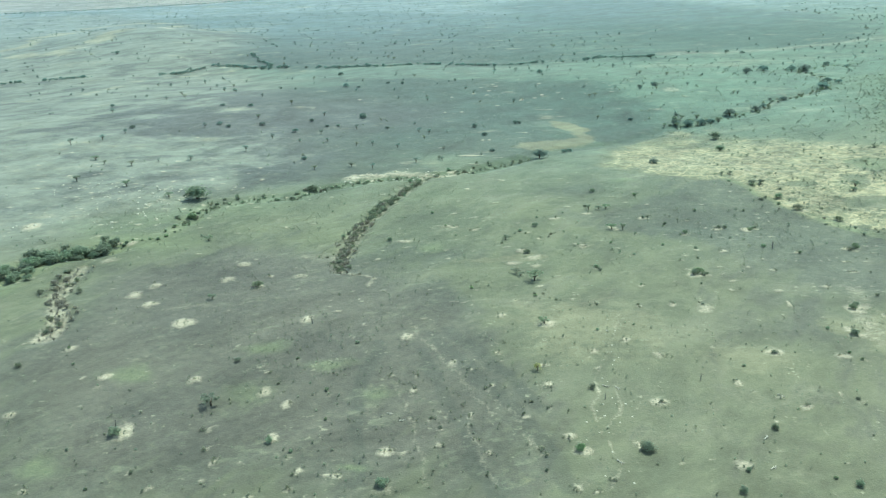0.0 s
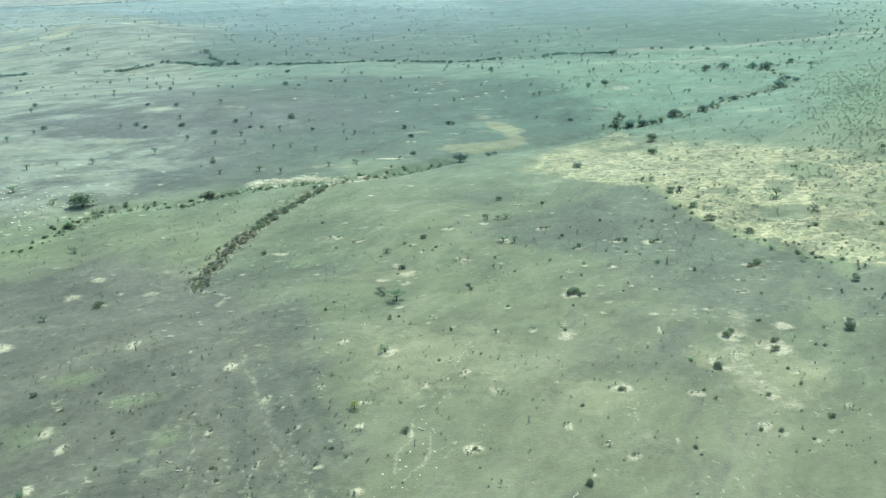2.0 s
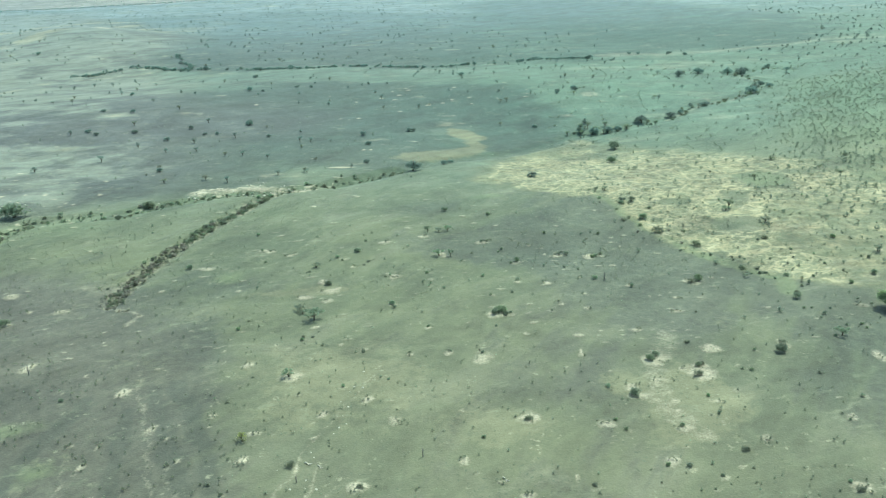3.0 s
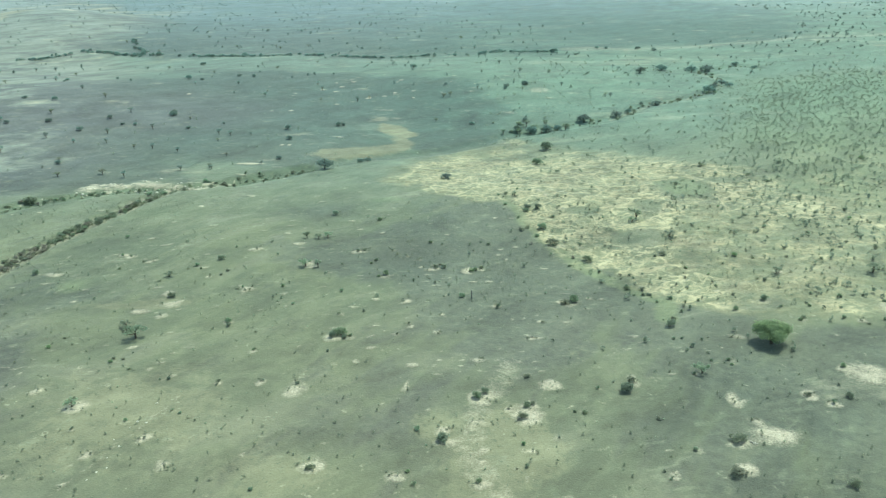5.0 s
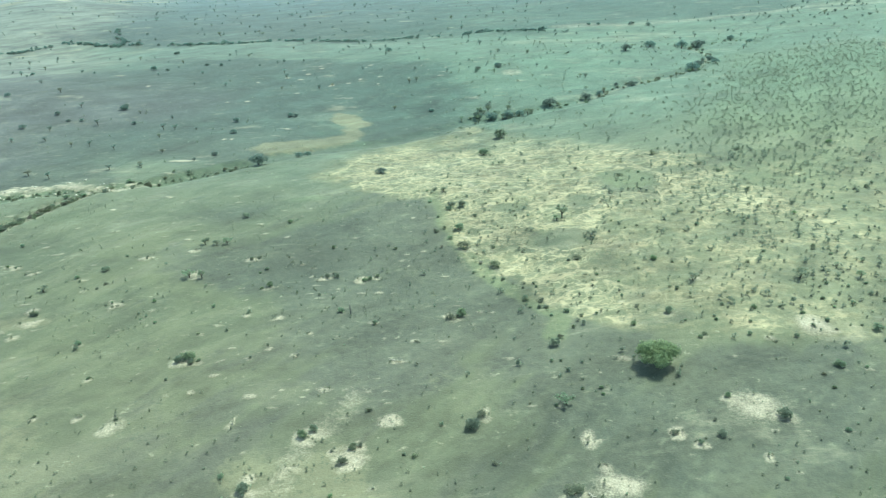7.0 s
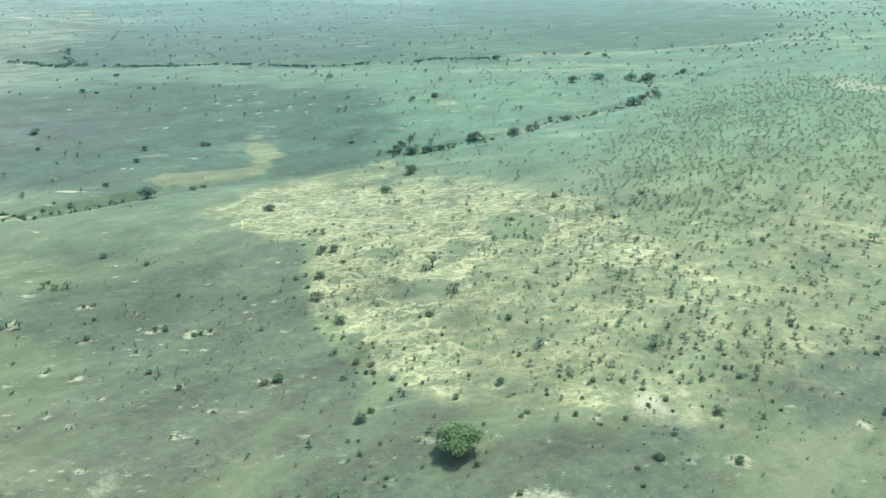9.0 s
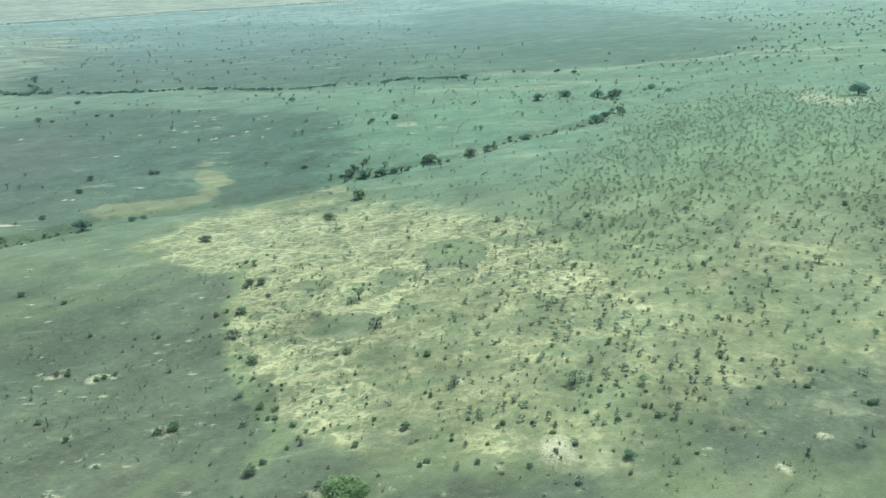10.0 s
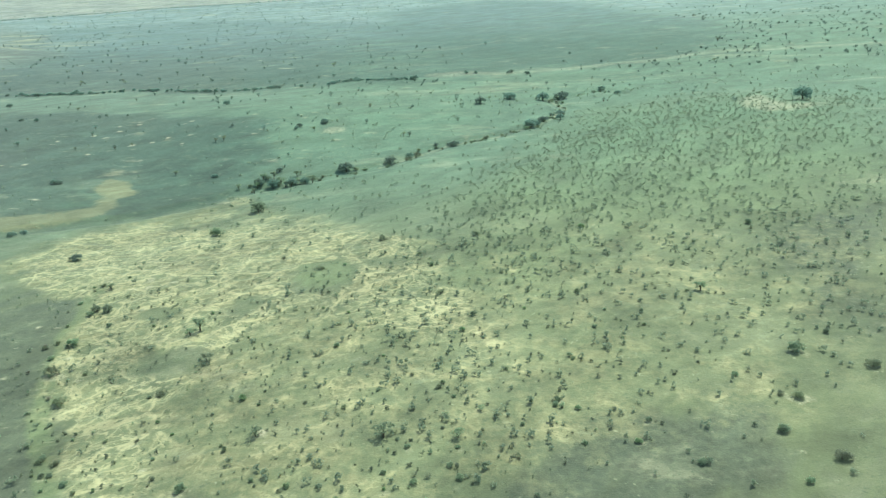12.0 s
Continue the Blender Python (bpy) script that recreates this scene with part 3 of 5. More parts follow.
ZONE_HILL = [(542, 596), (592, 603), (540, 490), (530, 510), (526, 551)]
ZONE_CREAM = [(134, 589), (157, 620), (196, 640), (236, 572), (232, 538), (187, 564)]
# darker lower right corner of the view, painted into the ground
ZONE_VIGNETTE = [(190, 150), (215, 260), (300, 310), (420, 330), (430, 180)]
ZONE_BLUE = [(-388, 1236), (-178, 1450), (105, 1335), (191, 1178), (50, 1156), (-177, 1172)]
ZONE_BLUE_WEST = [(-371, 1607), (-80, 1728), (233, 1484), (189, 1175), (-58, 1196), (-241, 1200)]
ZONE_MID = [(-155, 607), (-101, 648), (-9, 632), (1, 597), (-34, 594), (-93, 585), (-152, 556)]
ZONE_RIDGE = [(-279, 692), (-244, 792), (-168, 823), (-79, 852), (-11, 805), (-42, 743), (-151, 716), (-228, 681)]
ZONE_WEST = [(-183, 296), (-164, 340), (-175, 400), (-118, 433), (-56, 399), (-34, 355), (3, 324), (15, 279), (31, 229), (23, 194), (-137, 204)]
ZONE_EAST = [(86, 447), (128, 489), (174, 538), (206, 526), (215, 453), (239, 420), (255, 381), (283, 377), (288, 336), (319, 359), (366, 364), (328, 282), (270, 284), (236, 328), (217, 378), (179, 356), (147, 409)]
ZONE_STRAW = [(121, 600), (166, 677), (218, 739), (288, 664), (356, 591), (380, 521), (396, 452), (394, 401), (364, 371), (332, 366), (304, 382), (280, 383), (257, 407), (241, 426), (222, 451), (214, 495), (204, 546), (171, 557)]
ZONE_SLOPE = [(348, 592), (367, 701), (430, 819), (495, 950), (623, 966), (723, 889), (540, 490), (485, 435), (447, 424), (418, 406), (389, 388), (346, 386), (329, 442), (350, 503), (322, 565)]
ZONE_PALE = [(-3200, 2560), (-1334, 2600), (-1050, 2680), (-600, 2860), (100, 3010), (1200, 3150), (1600, 5400), (-4200, 5400)]
FAR_LINE = [(-2000, 2480), (-1334, 2593), (-1060, 2675), (-640, 2860), (82, 3010)]
FAR_SCARP = [(328, 1195), (370, 1203), (425, 1190), (467, 1205), (534, 1226), (600, 1236), (647, 1255), (703, 1274), (759, 1255), (832, 1255), (900, 1262), (1100, 1290)]
FAR_SCARP_LOW = [(687, 1240), (740, 1195), (832, 1164), (1000, 1130)]
FAR_TRACK = [(307, 1430), (348, 1446), (462, 1576), (603, 1691)]
ZONE_TAN = [(78, 649), (68, 668), (79, 687), (109, 700), (120, 712), (116, 735), (105, 755), (106, 776), (122, 773), (138, 743), (129, 733), (136, 703), (133, 688), (111, 675), (97, 663)]
ZONE_BARE = [(619, 922), (646, 943), (647, 894), (650, 866), (677, 856), (653, 840), (617, 839), (611, 861)]
ZONE_LIME = [(565, 891), (615, 858), (646, 764), (603, 672), (563, 670), (551, 758)]
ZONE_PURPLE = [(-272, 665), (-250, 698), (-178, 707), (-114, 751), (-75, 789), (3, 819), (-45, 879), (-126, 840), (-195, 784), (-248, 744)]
ZONE_VEINS = [(162, 530), (138, 603), (142, 661), (204, 668), (271, 658), (350, 605), (381, 497), (372, 477), (334, 502), (299, 508), (280, 467), (284, 423), (299, 390), (276, 393), (256, 408), (223, 455)]
ZONE_GLADE = [(293, 572), (314, 575), (326, 559), (324, 540), (304, 539)]
ZONE_DARK_CORNER = [(169, 542), (196, 547), (209, 511), (196, 506), (176, 523)]
HILL_STREAK_a = [(-752, 1434), (-713, 1479), (-761, 1695), (-842, 2083), (-767, 2195), (-663, 2146)]
HILL_STREAK_b = [(-687, 1360), (-597, 1304), (-576, 1441), (-574, 1536)]
HAY = [(-632, 2020, 90, 70), (-678, 1370, 70, 40), (-560, 1900, 150, 50), (-420, 1800, 120, 60)]
RIDGE_LINE = [(-487, 904), (-421, 899), (-405, 985), (-391, 1084), (-340, 1114), (-279, 1154)]
GRASS_STRIPE = [(-177, 619), (-156, 646), (-132, 670)]
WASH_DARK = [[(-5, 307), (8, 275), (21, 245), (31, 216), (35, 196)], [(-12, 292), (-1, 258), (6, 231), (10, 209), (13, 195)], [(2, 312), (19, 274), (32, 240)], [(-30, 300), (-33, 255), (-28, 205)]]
WASH_PALE = [[(4, 246), (9, 221), (13, 200)], [(12, 261), (21, 239), (27, 219)], [(-20, 264), (-12, 232), (-7, 201)], [(-20, 330), (-3, 285), (15, 240)]]
# places of the single plants: x, y, crown width
BUSHES_a = [(-168, 532, 20.5), (-161, 496, 8.5), (-91, 555, 10.3), (-102, 531, 6.4), (212, 527, 6.2), (220, 471, 8), (234, 448, 6.7), (220, 400, 6.1), (-93, 370, 6.9), (-21.4, 202, 5.3), (-60, 228, 3.5), (52, 255, 3.6), (62, 215, 6.1), (-114, 236, 5.5), (41, 216, 4.1), (-30.4, 436, 4.6), (-84, 288, 3.3), (-173, 290, 4.2), (164, 440, 3.5), (182, 441, 3.5), (102, 520, 4.7), (128, 510, 4.2), (55, 450, 4.7), (124, 461, 3.5), (131, 447, 3.1), (137, 428, 4.3), (62, 434, 2.9), (77, 376, 3.5)]
BUSHES_b = [(106, 224, 3.3), (118, 193, 3.4), (84, 192, 3.3), (126, 275, 3.3), (124, 362, 6.7), (164, 289, 5.3), (225, 317, 5.9), (228, 323, 4.4), (175, 313, 4.2), (178, 316, 3.4), (191, 307, 3.7), (189, 300, 4), (193, 327, 2.8), (216, 397, 4.9), (254, 370, 5.1), (299, 392, 4.6), (211, 523, 4.3), (218, 526, 5.9), (217, 494, 6.2), (246, 414, 3.1), (252, 410, 3.6), (303, 442, 3.7), (252, 286, 5.9), (246, 270, 5.5), (276, 264, 4.3), (177, 436, 3.2), (172, 403, 3.5), (91, 486, 3.7)]
BUSHES_c = [(296, 310, 3.7), (283, 311, 2.9), (261, 398, 3.3), (45, 404, 4.7), (156, 295, 2.5), (316, 318, 5.5), (343, 346, 4.5), (303, 330, 3), (366, 371, 4.9), (289, 306, 2.4), (243, 692, 13.2), (230, 644, 10.1), (202, 557, 3.7), (246, 412, 3.3), (251, 404, 2.8), (330, 391, 3), (307, 372, 2.8), (322, 370, 2.5), (365, 345, 4), (357, 396, 2.5), (363, 408, 2.4), (308, 564, 4.2), (334, 601, 5.3), (355, 573, 3.7), (362, 558, 3.3), (368, 525, 4.2), (330, 477, 2.9), (437, 596, 4.8)]
BUSHES_d = [(383, 596, 4.6), (376, 399, 2.8), (379, 393, 3.1), (432, 411, 3.1), (271, 450, 4.1), (284, 383, 3.4), (351, 377, 2.9), (497, 464, 6.9), (519, 453, 6), (487, 434, 4.8), (448, 401, 3.8), (488, 402, 5.8), (476, 416, 4.8), (437, 422, 2.6), (475, 392, 3.1), (410, 434, 3), (513, 478, 3.2), (519, 590, 4.9), (416, 429, 2.6), (471, 448, 2.8), (482, 436, 3.2), (378, 486, 2.9), (372, 446, 2.4), (394, 455, 2.4), (417, 463, 2.5), (429, 486, 2.7)]
THORNS = [(-188, 537, 7.5), (-262, 565, 7.4), (-224, 558, 8), (-138, 449, 7), (-112, 356, 5.1), (-86, 254, 8.7), (36.3, 374, 5.7), (44, 363, 9.5), (42, 311, 5.9), (103, 480, 6.2), (92, 480, 5.1), (98, 439, 7.3), (104, 438, 5.4), (269, 500, 8.3), (35.7, 429, 5.8), (-269, 619, 8), (-170, 762, 6.7), (254, 329, 7.1), (355, 414, 8), (314, 418, 5.5), (280, 473, 7.3), (38, 370, 4.9), (266, 496, 5.7), (378, 413, 5), (207, 554, 4.9), (98, 479, 5.2), (477, 517, 7), (385, 428, 3.3)]
SNAGS = [(-59, 322, 3.5), (55, 247, 2.5), (92, 257, 2.6), (176, 401, 4.6), (-115, 240, 3.4), (441, 384, 3)]
SHRUBS_a = [(74, 243, 3.0), (-159, 305, 2.4), (-151, 290, 2.3), (-167, 282, 1.5), (-151, 269, 1), (-142, 295, 1), (-134, 272, 1.7), (-136, 280, 1), (-113, 272, 1.2), (-99, 272, 0.9), (-97, 274, 1.2), (-118, 257, 1.8), (-129, 323, 1.6), (-120, 326, 1.6), (-116, 325, 1.1), (-153, 341, 1.1), (-109, 304, 1), (-177, 323, 4.5), (-82, 301, 1.2), (-65, 306, 1.5), (-60, 288, 2.6), (-76, 288, 0.9), (-74, 283, 1.6), (-54, 308, 1.2), (-49, 308, 1.9), (-49, 303, 1.4), (-46, 303, 1), (-44, 308, 1.5), (-41, 308, 1.5), (-37, 300, 2.9), (-31.1, 307, 1.2), (-52, 284, 1.4), (-49, 281, 0.9)]
SHRUBS_b = [(-42, 285, 0.9), (-44, 274, 1.8), (-48, 274, 1.6), (-52, 267, 1.7), (-45, 261, 3), (-44, 258, 1.7), (-40, 257, 1.7), (-40, 251, 1.5), (-47, 247, 1.6), (-43, 241, 2.2), (-40, 232, 1), (-44, 231, 0.8), (-36.3, 228, 1.2), (-43, 222, 1.3), (-38.5, 222, 1.7), (-40, 214, 1.7), (-35.1, 211, 1.5), (-35, 207, 1.3), (-32.4, 205, 1.3), (-41, 199, 1.4), (-52, 222, 2.7), (-53, 219, 1.9), (-56, 219, 1.5), (-31.8, 262, 0.9), (-32.9, 239, 1.6), (-13.1, 260, 1.1), (-22.5, 220, 1.3), (-19.7, 220, 1.9), (-7, 200, 1.1), (-55, 257, 1.3), (-17.1, 303, 1.2), (32.6, 339, 1.3)]
SHRUBS_c = [(42, 346, 2.4), (46, 345, 2.1), (28.5, 312, 1.7), (65, 329, 1.6), (68, 329, 2.3), (86, 327, 2.3), (76, 308, 1.7), (79, 306, 2), (54, 314, 1.2), (63, 302, 2.2), (21.4, 285, 1.1), (18.4, 297, 1.4), (35.4, 251, 0.8), (47, 242, 1.6), (52, 228, 1.6), (52, 276, 1.3), (57, 269, 1.5), (75, 234, 1.6), (63, 207, 1.7), (53, 193, 1.2), (62, 194, 0.9), (63, 241, 0.8), (68, 241, 0.8), (71, 243, 1), (21.3, 358, 1.9), (13.1, 356, 3.3), (102, 326, 1.8), (113, 326, 1.9), (114, 324, 2.1), (150, 299, 1.8), (148, 273, 1.2), (122, 277, 1.7)]
SHRUBS_d = [(145, 286, 1.5), (159, 286, 1.5), (118, 258, 1.6), (103, 254, 1.3), (111, 266, 2.3), (143, 310, 1.3), (134, 275, 1.4), (120, 282, 1.4), (89, 242, 0.8), (90, 238, 1), (89, 234, 1.2), (96, 241, 0.8), (87, 235, 0.8), (95, 230, 1), (78, 228, 1.2), (90, 227, 1.2), (80, 224, 1), (82, 224, 0.8), (85, 214, 1.2), (87, 208, 1.5), (89, 211, 1), (80, 209, 0.8), (71, 208, 0.9), (92, 217, 1), (99, 216, 1.2), (99, 211, 1.6), (89, 202, 3), (118, 235, 1.7), (143, 245, 1.4), (141, 240, 2.7), (110, 235, 1.3), (121, 226, 1)]
SHRUBS_e = [(135, 218, 1.9), (113, 197, 2.1), (114, 209, 1.4), (119, 204, 1.2), (121, 207, 0.8), (125, 204, 1.6), (106, 205, 1), (94, 198, 0.7), (94, 190, 1.3), (108, 190, 1.1), (101, 204, 1.5), (-127, 228, 2.1), (-122, 222, 1.2), (-113, 216, 1.2), (-112, 206, 2), (-135, 210, 1), (-121, 248, 1.3), (-112, 248, 1.3), (-110, 250, 1.8), (-104, 243, 1.3), (-118, 237, 1.7), (-104, 227, 1.8), (-111, 228, 1.5), (-122, 236, 1.1), (-77, 207, 1.5), (-72, 209, 1.1), (7.3, 458, 2.5), (19.9, 451, 1.5), (7.7, 441, 2.4), (6.1, 410, 1.4), (15.7, 364, 2), (21.7, 364, 1.2)]
SHRUBS_f = [(26.2, 362, 1), (48, 438, 2.4), (51, 432, 1.7), (74, 413, 2.2), (78, 414, 1.9), (92, 413, 2.8), (91, 404, 1.3), (94, 399, 2.1), (74, 399, 1.3), (79, 385, 1.5), (90, 382, 1.8), (93, 350, 2.3), (65, 333, 1.1), (42, 343, 2.8), (51, 337, 2.3), (56, 325, 1.3), (52, 324, 1.3), (87, 344, 0.9), (98, 318, 1.3), (66, 367, 1), (70, 352, 1.4), (129, 443, 2.1), (119, 407, 3), (135, 400, 2.4), (126, 393, 1.3), (121, 382, 2.3), (131, 385, 2.3), (160, 439, 4.1), (162, 422, 1.7), (167, 425, 1.4), (179, 438, 3.9), (166, 405, 1.9)]
SHRUBS_g = [(187, 392, 3.8), (175, 381, 1.6), (178, 373, 1.3), (146, 363, 2), (147, 396, 1.6), (121, 348, 2.1), (119, 322, 1.3), (121, 360, 5.3), (126, 359, 3.4), (152, 319, 1.1), (251, 424, 2.4), (255, 396, 2.3), (254, 401, 1.7), (272, 394, 2.3), (252, 358, 2.4), (262, 356, 2.1), (211, 350, 1.5), (224, 391, 1.7), (230, 402, 1.4), (243, 330, 1.9), (264, 336, 1.5), (266, 334, 2), (222, 323, 1.6), (216, 319, 2.3), (306, 411, 3.1), (206, 304, 2), (57, 310, 1.3), (89, 300, 1.2), (95, 297, 1.2), (80, 291, 1.2), (77, 291, 1), (67, 288, 1)]
SHRUBS_h = [(46, 273, 1), (42, 273, 0.8), (47, 261, 0.9), (87, 271, 0.9), (84, 262, 0.9), (91, 242, 1.2), (87, 276, 0.9), (125, 280, 1.5), (154, 273, 2.3), (154, 282, 1.2), (165, 274, 1.2), (110, 303, 1), (114, 248, 1.2), (108, 248, 0.7), (130, 246, 1.4), (135, 238, 0.8), (147, 263, 0.9), (156, 267, 2.6), (155, 246, 0.9), (164, 248, 2.5), (160, 240, 1.4), (119, 251, 0.9), (162, 236, 1.2), (199, 289, 1.9), (209, 288, 1.5), (221, 291, 1.5), (188, 286, 2.4), (195, 283, 0.8), (188, 275, 2.2), (185, 274, 1.6), (176, 274, 1.2), (174, 268, 2.7)]
SHRUBS_i = [(174, 260, 1.1), (172, 257, 1.3), (181, 258, 1.9), (189, 254, 3.7), (197, 257, 1.1), (170, 247, 2.8), (177, 248, 1.8), (178, 242, 2.1), (182, 241, 1.2), (188, 245, 1.8), (186, 238, 1.8), (186, 235, 1.1), (192, 240, 1.1), (174, 236, 1.7), (170, 236, 1.7), (179, 238, 1.1), (191, 233, 0.7), (197, 231, 1.1), (201, 232, 1.2), (212, 237, 2.2), (213, 233, 3.6), (238, 282, 2.6), (227, 268, 1.6), (215, 244, 0.9), (-5.9, 488, 3.9), (10, 486, 1.3), (2.2, 460, 3.1), (21.5, 461, 1.2), (16.3, 450, 2.1), (45, 442, 3.9), (33.2, 423, 2.8), (60, 429, 2.7)]
SHRUBS_j = [(72, 411, 2.3), (72, 396, 1.5), (58, 467, 2.6), (69, 465, 2), (68, 440, 1.6), (80, 428, 1.6), (90, 402, 2), (93, 396, 1.9), (100, 393, 2.4), (110, 431, 1.8), (115, 392, 0.9), (86, 382, 1.6), (78, 372, 3.2), (128, 361, 3), (102, 362, 0.9), (90, 366, 0.9), (81, 366, 0.9), (72, 368, 1.2), (96, 371, 0.9), (110, 370, 1.1), (67, 380, 1.2), (121, 459, 3.8), (115, 442, 2.1), (138, 462, 2.2), (157, 474, 3.9), (163, 473, 2.2), (187, 473, 3.3), (179, 465, 2.1), (162, 444, 2.1), (151, 449, 1.8), (150, 441, 1.8), (134, 426, 2.5)]
SHRUBS_k = [(145, 428, 1.2), (152, 427, 1.7), (157, 426, 1.5), (164, 429, 1.2), (160, 420, 2.4), (165, 421, 1.4), (170, 425, 1.7), (144, 419, 1), (164, 403, 1.8), (197, 399, 1.3), (209, 409, 1.8), (173, 378, 1.7), (142, 408, 1.2), (141, 366, 0.8), (191, 366, 0.8), (210, 464, 1.9), (223, 429, 1.7), (219, 415, 1.4), (231, 409, 1.8), (227, 403, 1.8), (263, 422, 2.9), (250, 428, 2.2), (237, 433, 2), (274, 421, 2.4), (267, 350, 1.3), (261, 344, 1.5), (260, 338, 2), (266, 338, 2.6), (269, 337, 1.7), (251, 328, 2.1), (256, 353, 1.2), (274, 347, 0.8)]
SHRUBS_l = [(218, 358, 1.2), (288, 395, 1.8), (284, 409, 2.3), (319, 394, 2.7), (327, 396, 1.8), (314, 386, 2.2), (303, 384, 2), (305, 370, 2.9), (325, 379, 2.2), (327, 367, 1.7), (329, 364, 2.1), (337, 367, 3), (345, 374, 2.6), (352, 371, 2), (370, 405, 2.4), (378, 408, 2.5), (366, 391, 3.3), (358, 388, 2.1), (343, 379, 1.8), (345, 384, 3.2), (350, 391, 1.4), (362, 374, 2), (365, 363, 2.2), (358, 374, 1.8), (339, 390, 2.3), (325, 352, 1.6), (328, 352, 1), (304, 347, 1.8), (321, 333, 1.1), (335, 350, 1.2), (340, 353, 1.7), (336, 341, 2.8)]
SHRUBS_m = [(336, 333, 2.3), (351, 345, 2.3), (347, 333, 1.4), (351, 356, 1.3), (348, 363, 1.3), (334, 362, 1.3), (342, 363, 1.7), (193, 308, 3), (201, 320, 0.7), (199, 319, 0.7), (209, 303, 3), (212, 298, 1), (233, 299, 1.1), (226, 294, 0.9), (228, 289, 0.9), (221, 288, 0.9), (278, 313, 1.7), (266, 288, 0.8), (265, 285, 1.5), (326, 326, 1.9), (327, 321, 1.5), (331, 311, 2.9), (335, 314, 1.5), (311, 311, 1.4), (310, 305, 0.9), (306, 301, 1.4), (312, 297, 1.7), (311, 293, 1.3), (328, 293, 1), (326, 286, 1.3), (322, 307, 1.4), (337, 307, 1.4)]
SHRUBS_n = [(307, 290, 2), (210, 569, 3.1), (225, 511, 3.8), (246, 508, 2.1), (252, 506, 2.1), (231, 529, 2.6), (252, 532, 1.7), (248, 528, 1.7), (251, 563, 1.5), (254, 562, 1.8), (262, 549, 1.8), (279, 531, 1.7), (269, 517, 2.2), (272, 517, 2.2), (288, 501, 1.8), (292, 490, 2), (286, 491, 1.5), (297, 480, 2), (303, 482, 2.2), (284, 483, 2), (279, 464, 1.7), (291, 458, 1.6), (280, 452, 1.4), (286, 452, 1.4), (267, 449, 2.7), (254, 470, 1.5), (233, 477, 1.5), (251, 461, 1.2), (255, 454, 1.4), (261, 448, 1.4), (285, 583, 3.8), (281, 592, 1.6)]
SHRUBS_o = [(295, 508, 1.6), (319, 567, 3.1), (314, 539, 2), (318, 514, 2.4), (330, 508, 2.4), (340, 505, 1.8), (351, 506, 1.3), (382, 500, 4.2), (317, 466, 1.9), (327, 465, 1.9), (312, 475, 1.7), (313, 455, 1.4), (310, 446, 2), (310, 437, 2.2), (326, 437, 2.6), (340, 432, 3), (350, 443, 2.7), (371, 443, 3.6), (376, 437, 2.7), (361, 452, 2.8), (347, 465, 1.9), (349, 468, 2.1), (354, 466, 1.9), (334, 458, 1.6), (335, 444, 1.1), (368, 458, 1.9), (374, 462, 1.7), (374, 477, 2), (386, 480, 2), (358, 479, 2), (353, 479, 1.5), (347, 492, 1.8)]
SHRUBS_p = [(342, 489, 1.5), (310, 498, 1.3), (312, 505, 1.6), (277, 431, 2.6), (268, 432, 1.3), (285, 423, 2.1), (282, 419, 1), (290, 429, 1.3), (295, 434, 1.3), (304, 414, 2.4), (255, 358, 2.1), (265, 358, 1.7), (292, 369, 1.1), (306, 424, 1.3), (336, 417, 1.6), (330, 416, 1.2), (322, 405, 1.2), (329, 403, 1.2), (319, 403, 1), (316, 401, 1.2), (311, 394, 1.5), (314, 383, 2.6), (318, 380, 1.1), (354, 385, 1.1), (365, 389, 1.9), (312, 377, 1.1), (338, 386, 0.9), (341, 393, 1.3), (376, 406, 1.4), (391, 408, 1.9), (395, 417, 2.1), (398, 420, 2.6)]
SHRUBS_q = [(416, 410, 3), (370, 384, 1.5), (376, 382, 1.5), (385, 378, 2.3), (386, 373, 2.2), (375, 367, 1.4), (377, 369, 0.9), (374, 358, 1.8), (397, 359, 1.4), (411, 365, 1.5), (407, 366, 1.5), (378, 363, 1.4), (388, 361, 1.3), (397, 380, 1), (405, 378, 1.2), (392, 385, 1.4), (419, 516, 3.4), (426, 519, 4), (446, 538, 2.4), (435, 501, 2.4), (421, 492, 2.1), (440, 491, 1.9), (445, 495, 1.9), (438, 476, 2.1), (448, 487, 3.2), (471, 516, 2.6), (418, 461, 2.9), (409, 431, 3.6), (403, 504, 2.7), (461, 457, 2.3), (451, 449, 2.2)]
FAR_TREES_a = [(80, 629, 14.5), (108, 654, 5.8), (226, 757, 9.5), (237, 753, 11.2), (250, 755, 11.2), (260, 757, 8.6), (228, 768, 7), (235, 784, 6.3), (286, 780, 13.3), (317, 796, 11.8), (331, 812, 7.4), (364, 843, 10.7), (350, 843, 4.8), (430, 898, 16.1), (442, 922, 11.1), (460, 949, 10.4), (457, 916, 8.9), (386, 1009, 14.5), (417, 1034, 14.9), (450, 1027, 14.9), (469, 1034, 17.6), (247, 912, 7.5), (225, 894, 5.3)]
FAR_TREES_b = [(370, 1197, 6.4), (382, 1193, 6.3), (424, 1192, 8.5), (443, 1180, 8.4), (308, 1168, 12.5), (528, 1043, 7.7), (515, 1072, 9.2), (654, 884, 18.4), (129, 1012, 8.6), (-104, 934, 7.6), (-57, 959, 5.7), (-97, 1155, 7.6), (-123, 1055, 8.4), (-73, 785, 7.3), (74, 760, 6.4), (-72, 779, 7.8), (-186, 806, 5.9), (-215, 810, 6), (-232, 935, 6.1), (-89, 932, 5.4), (-40, 955, 5.5), (227, 902, 6.6), (246, 917, 7.4)]
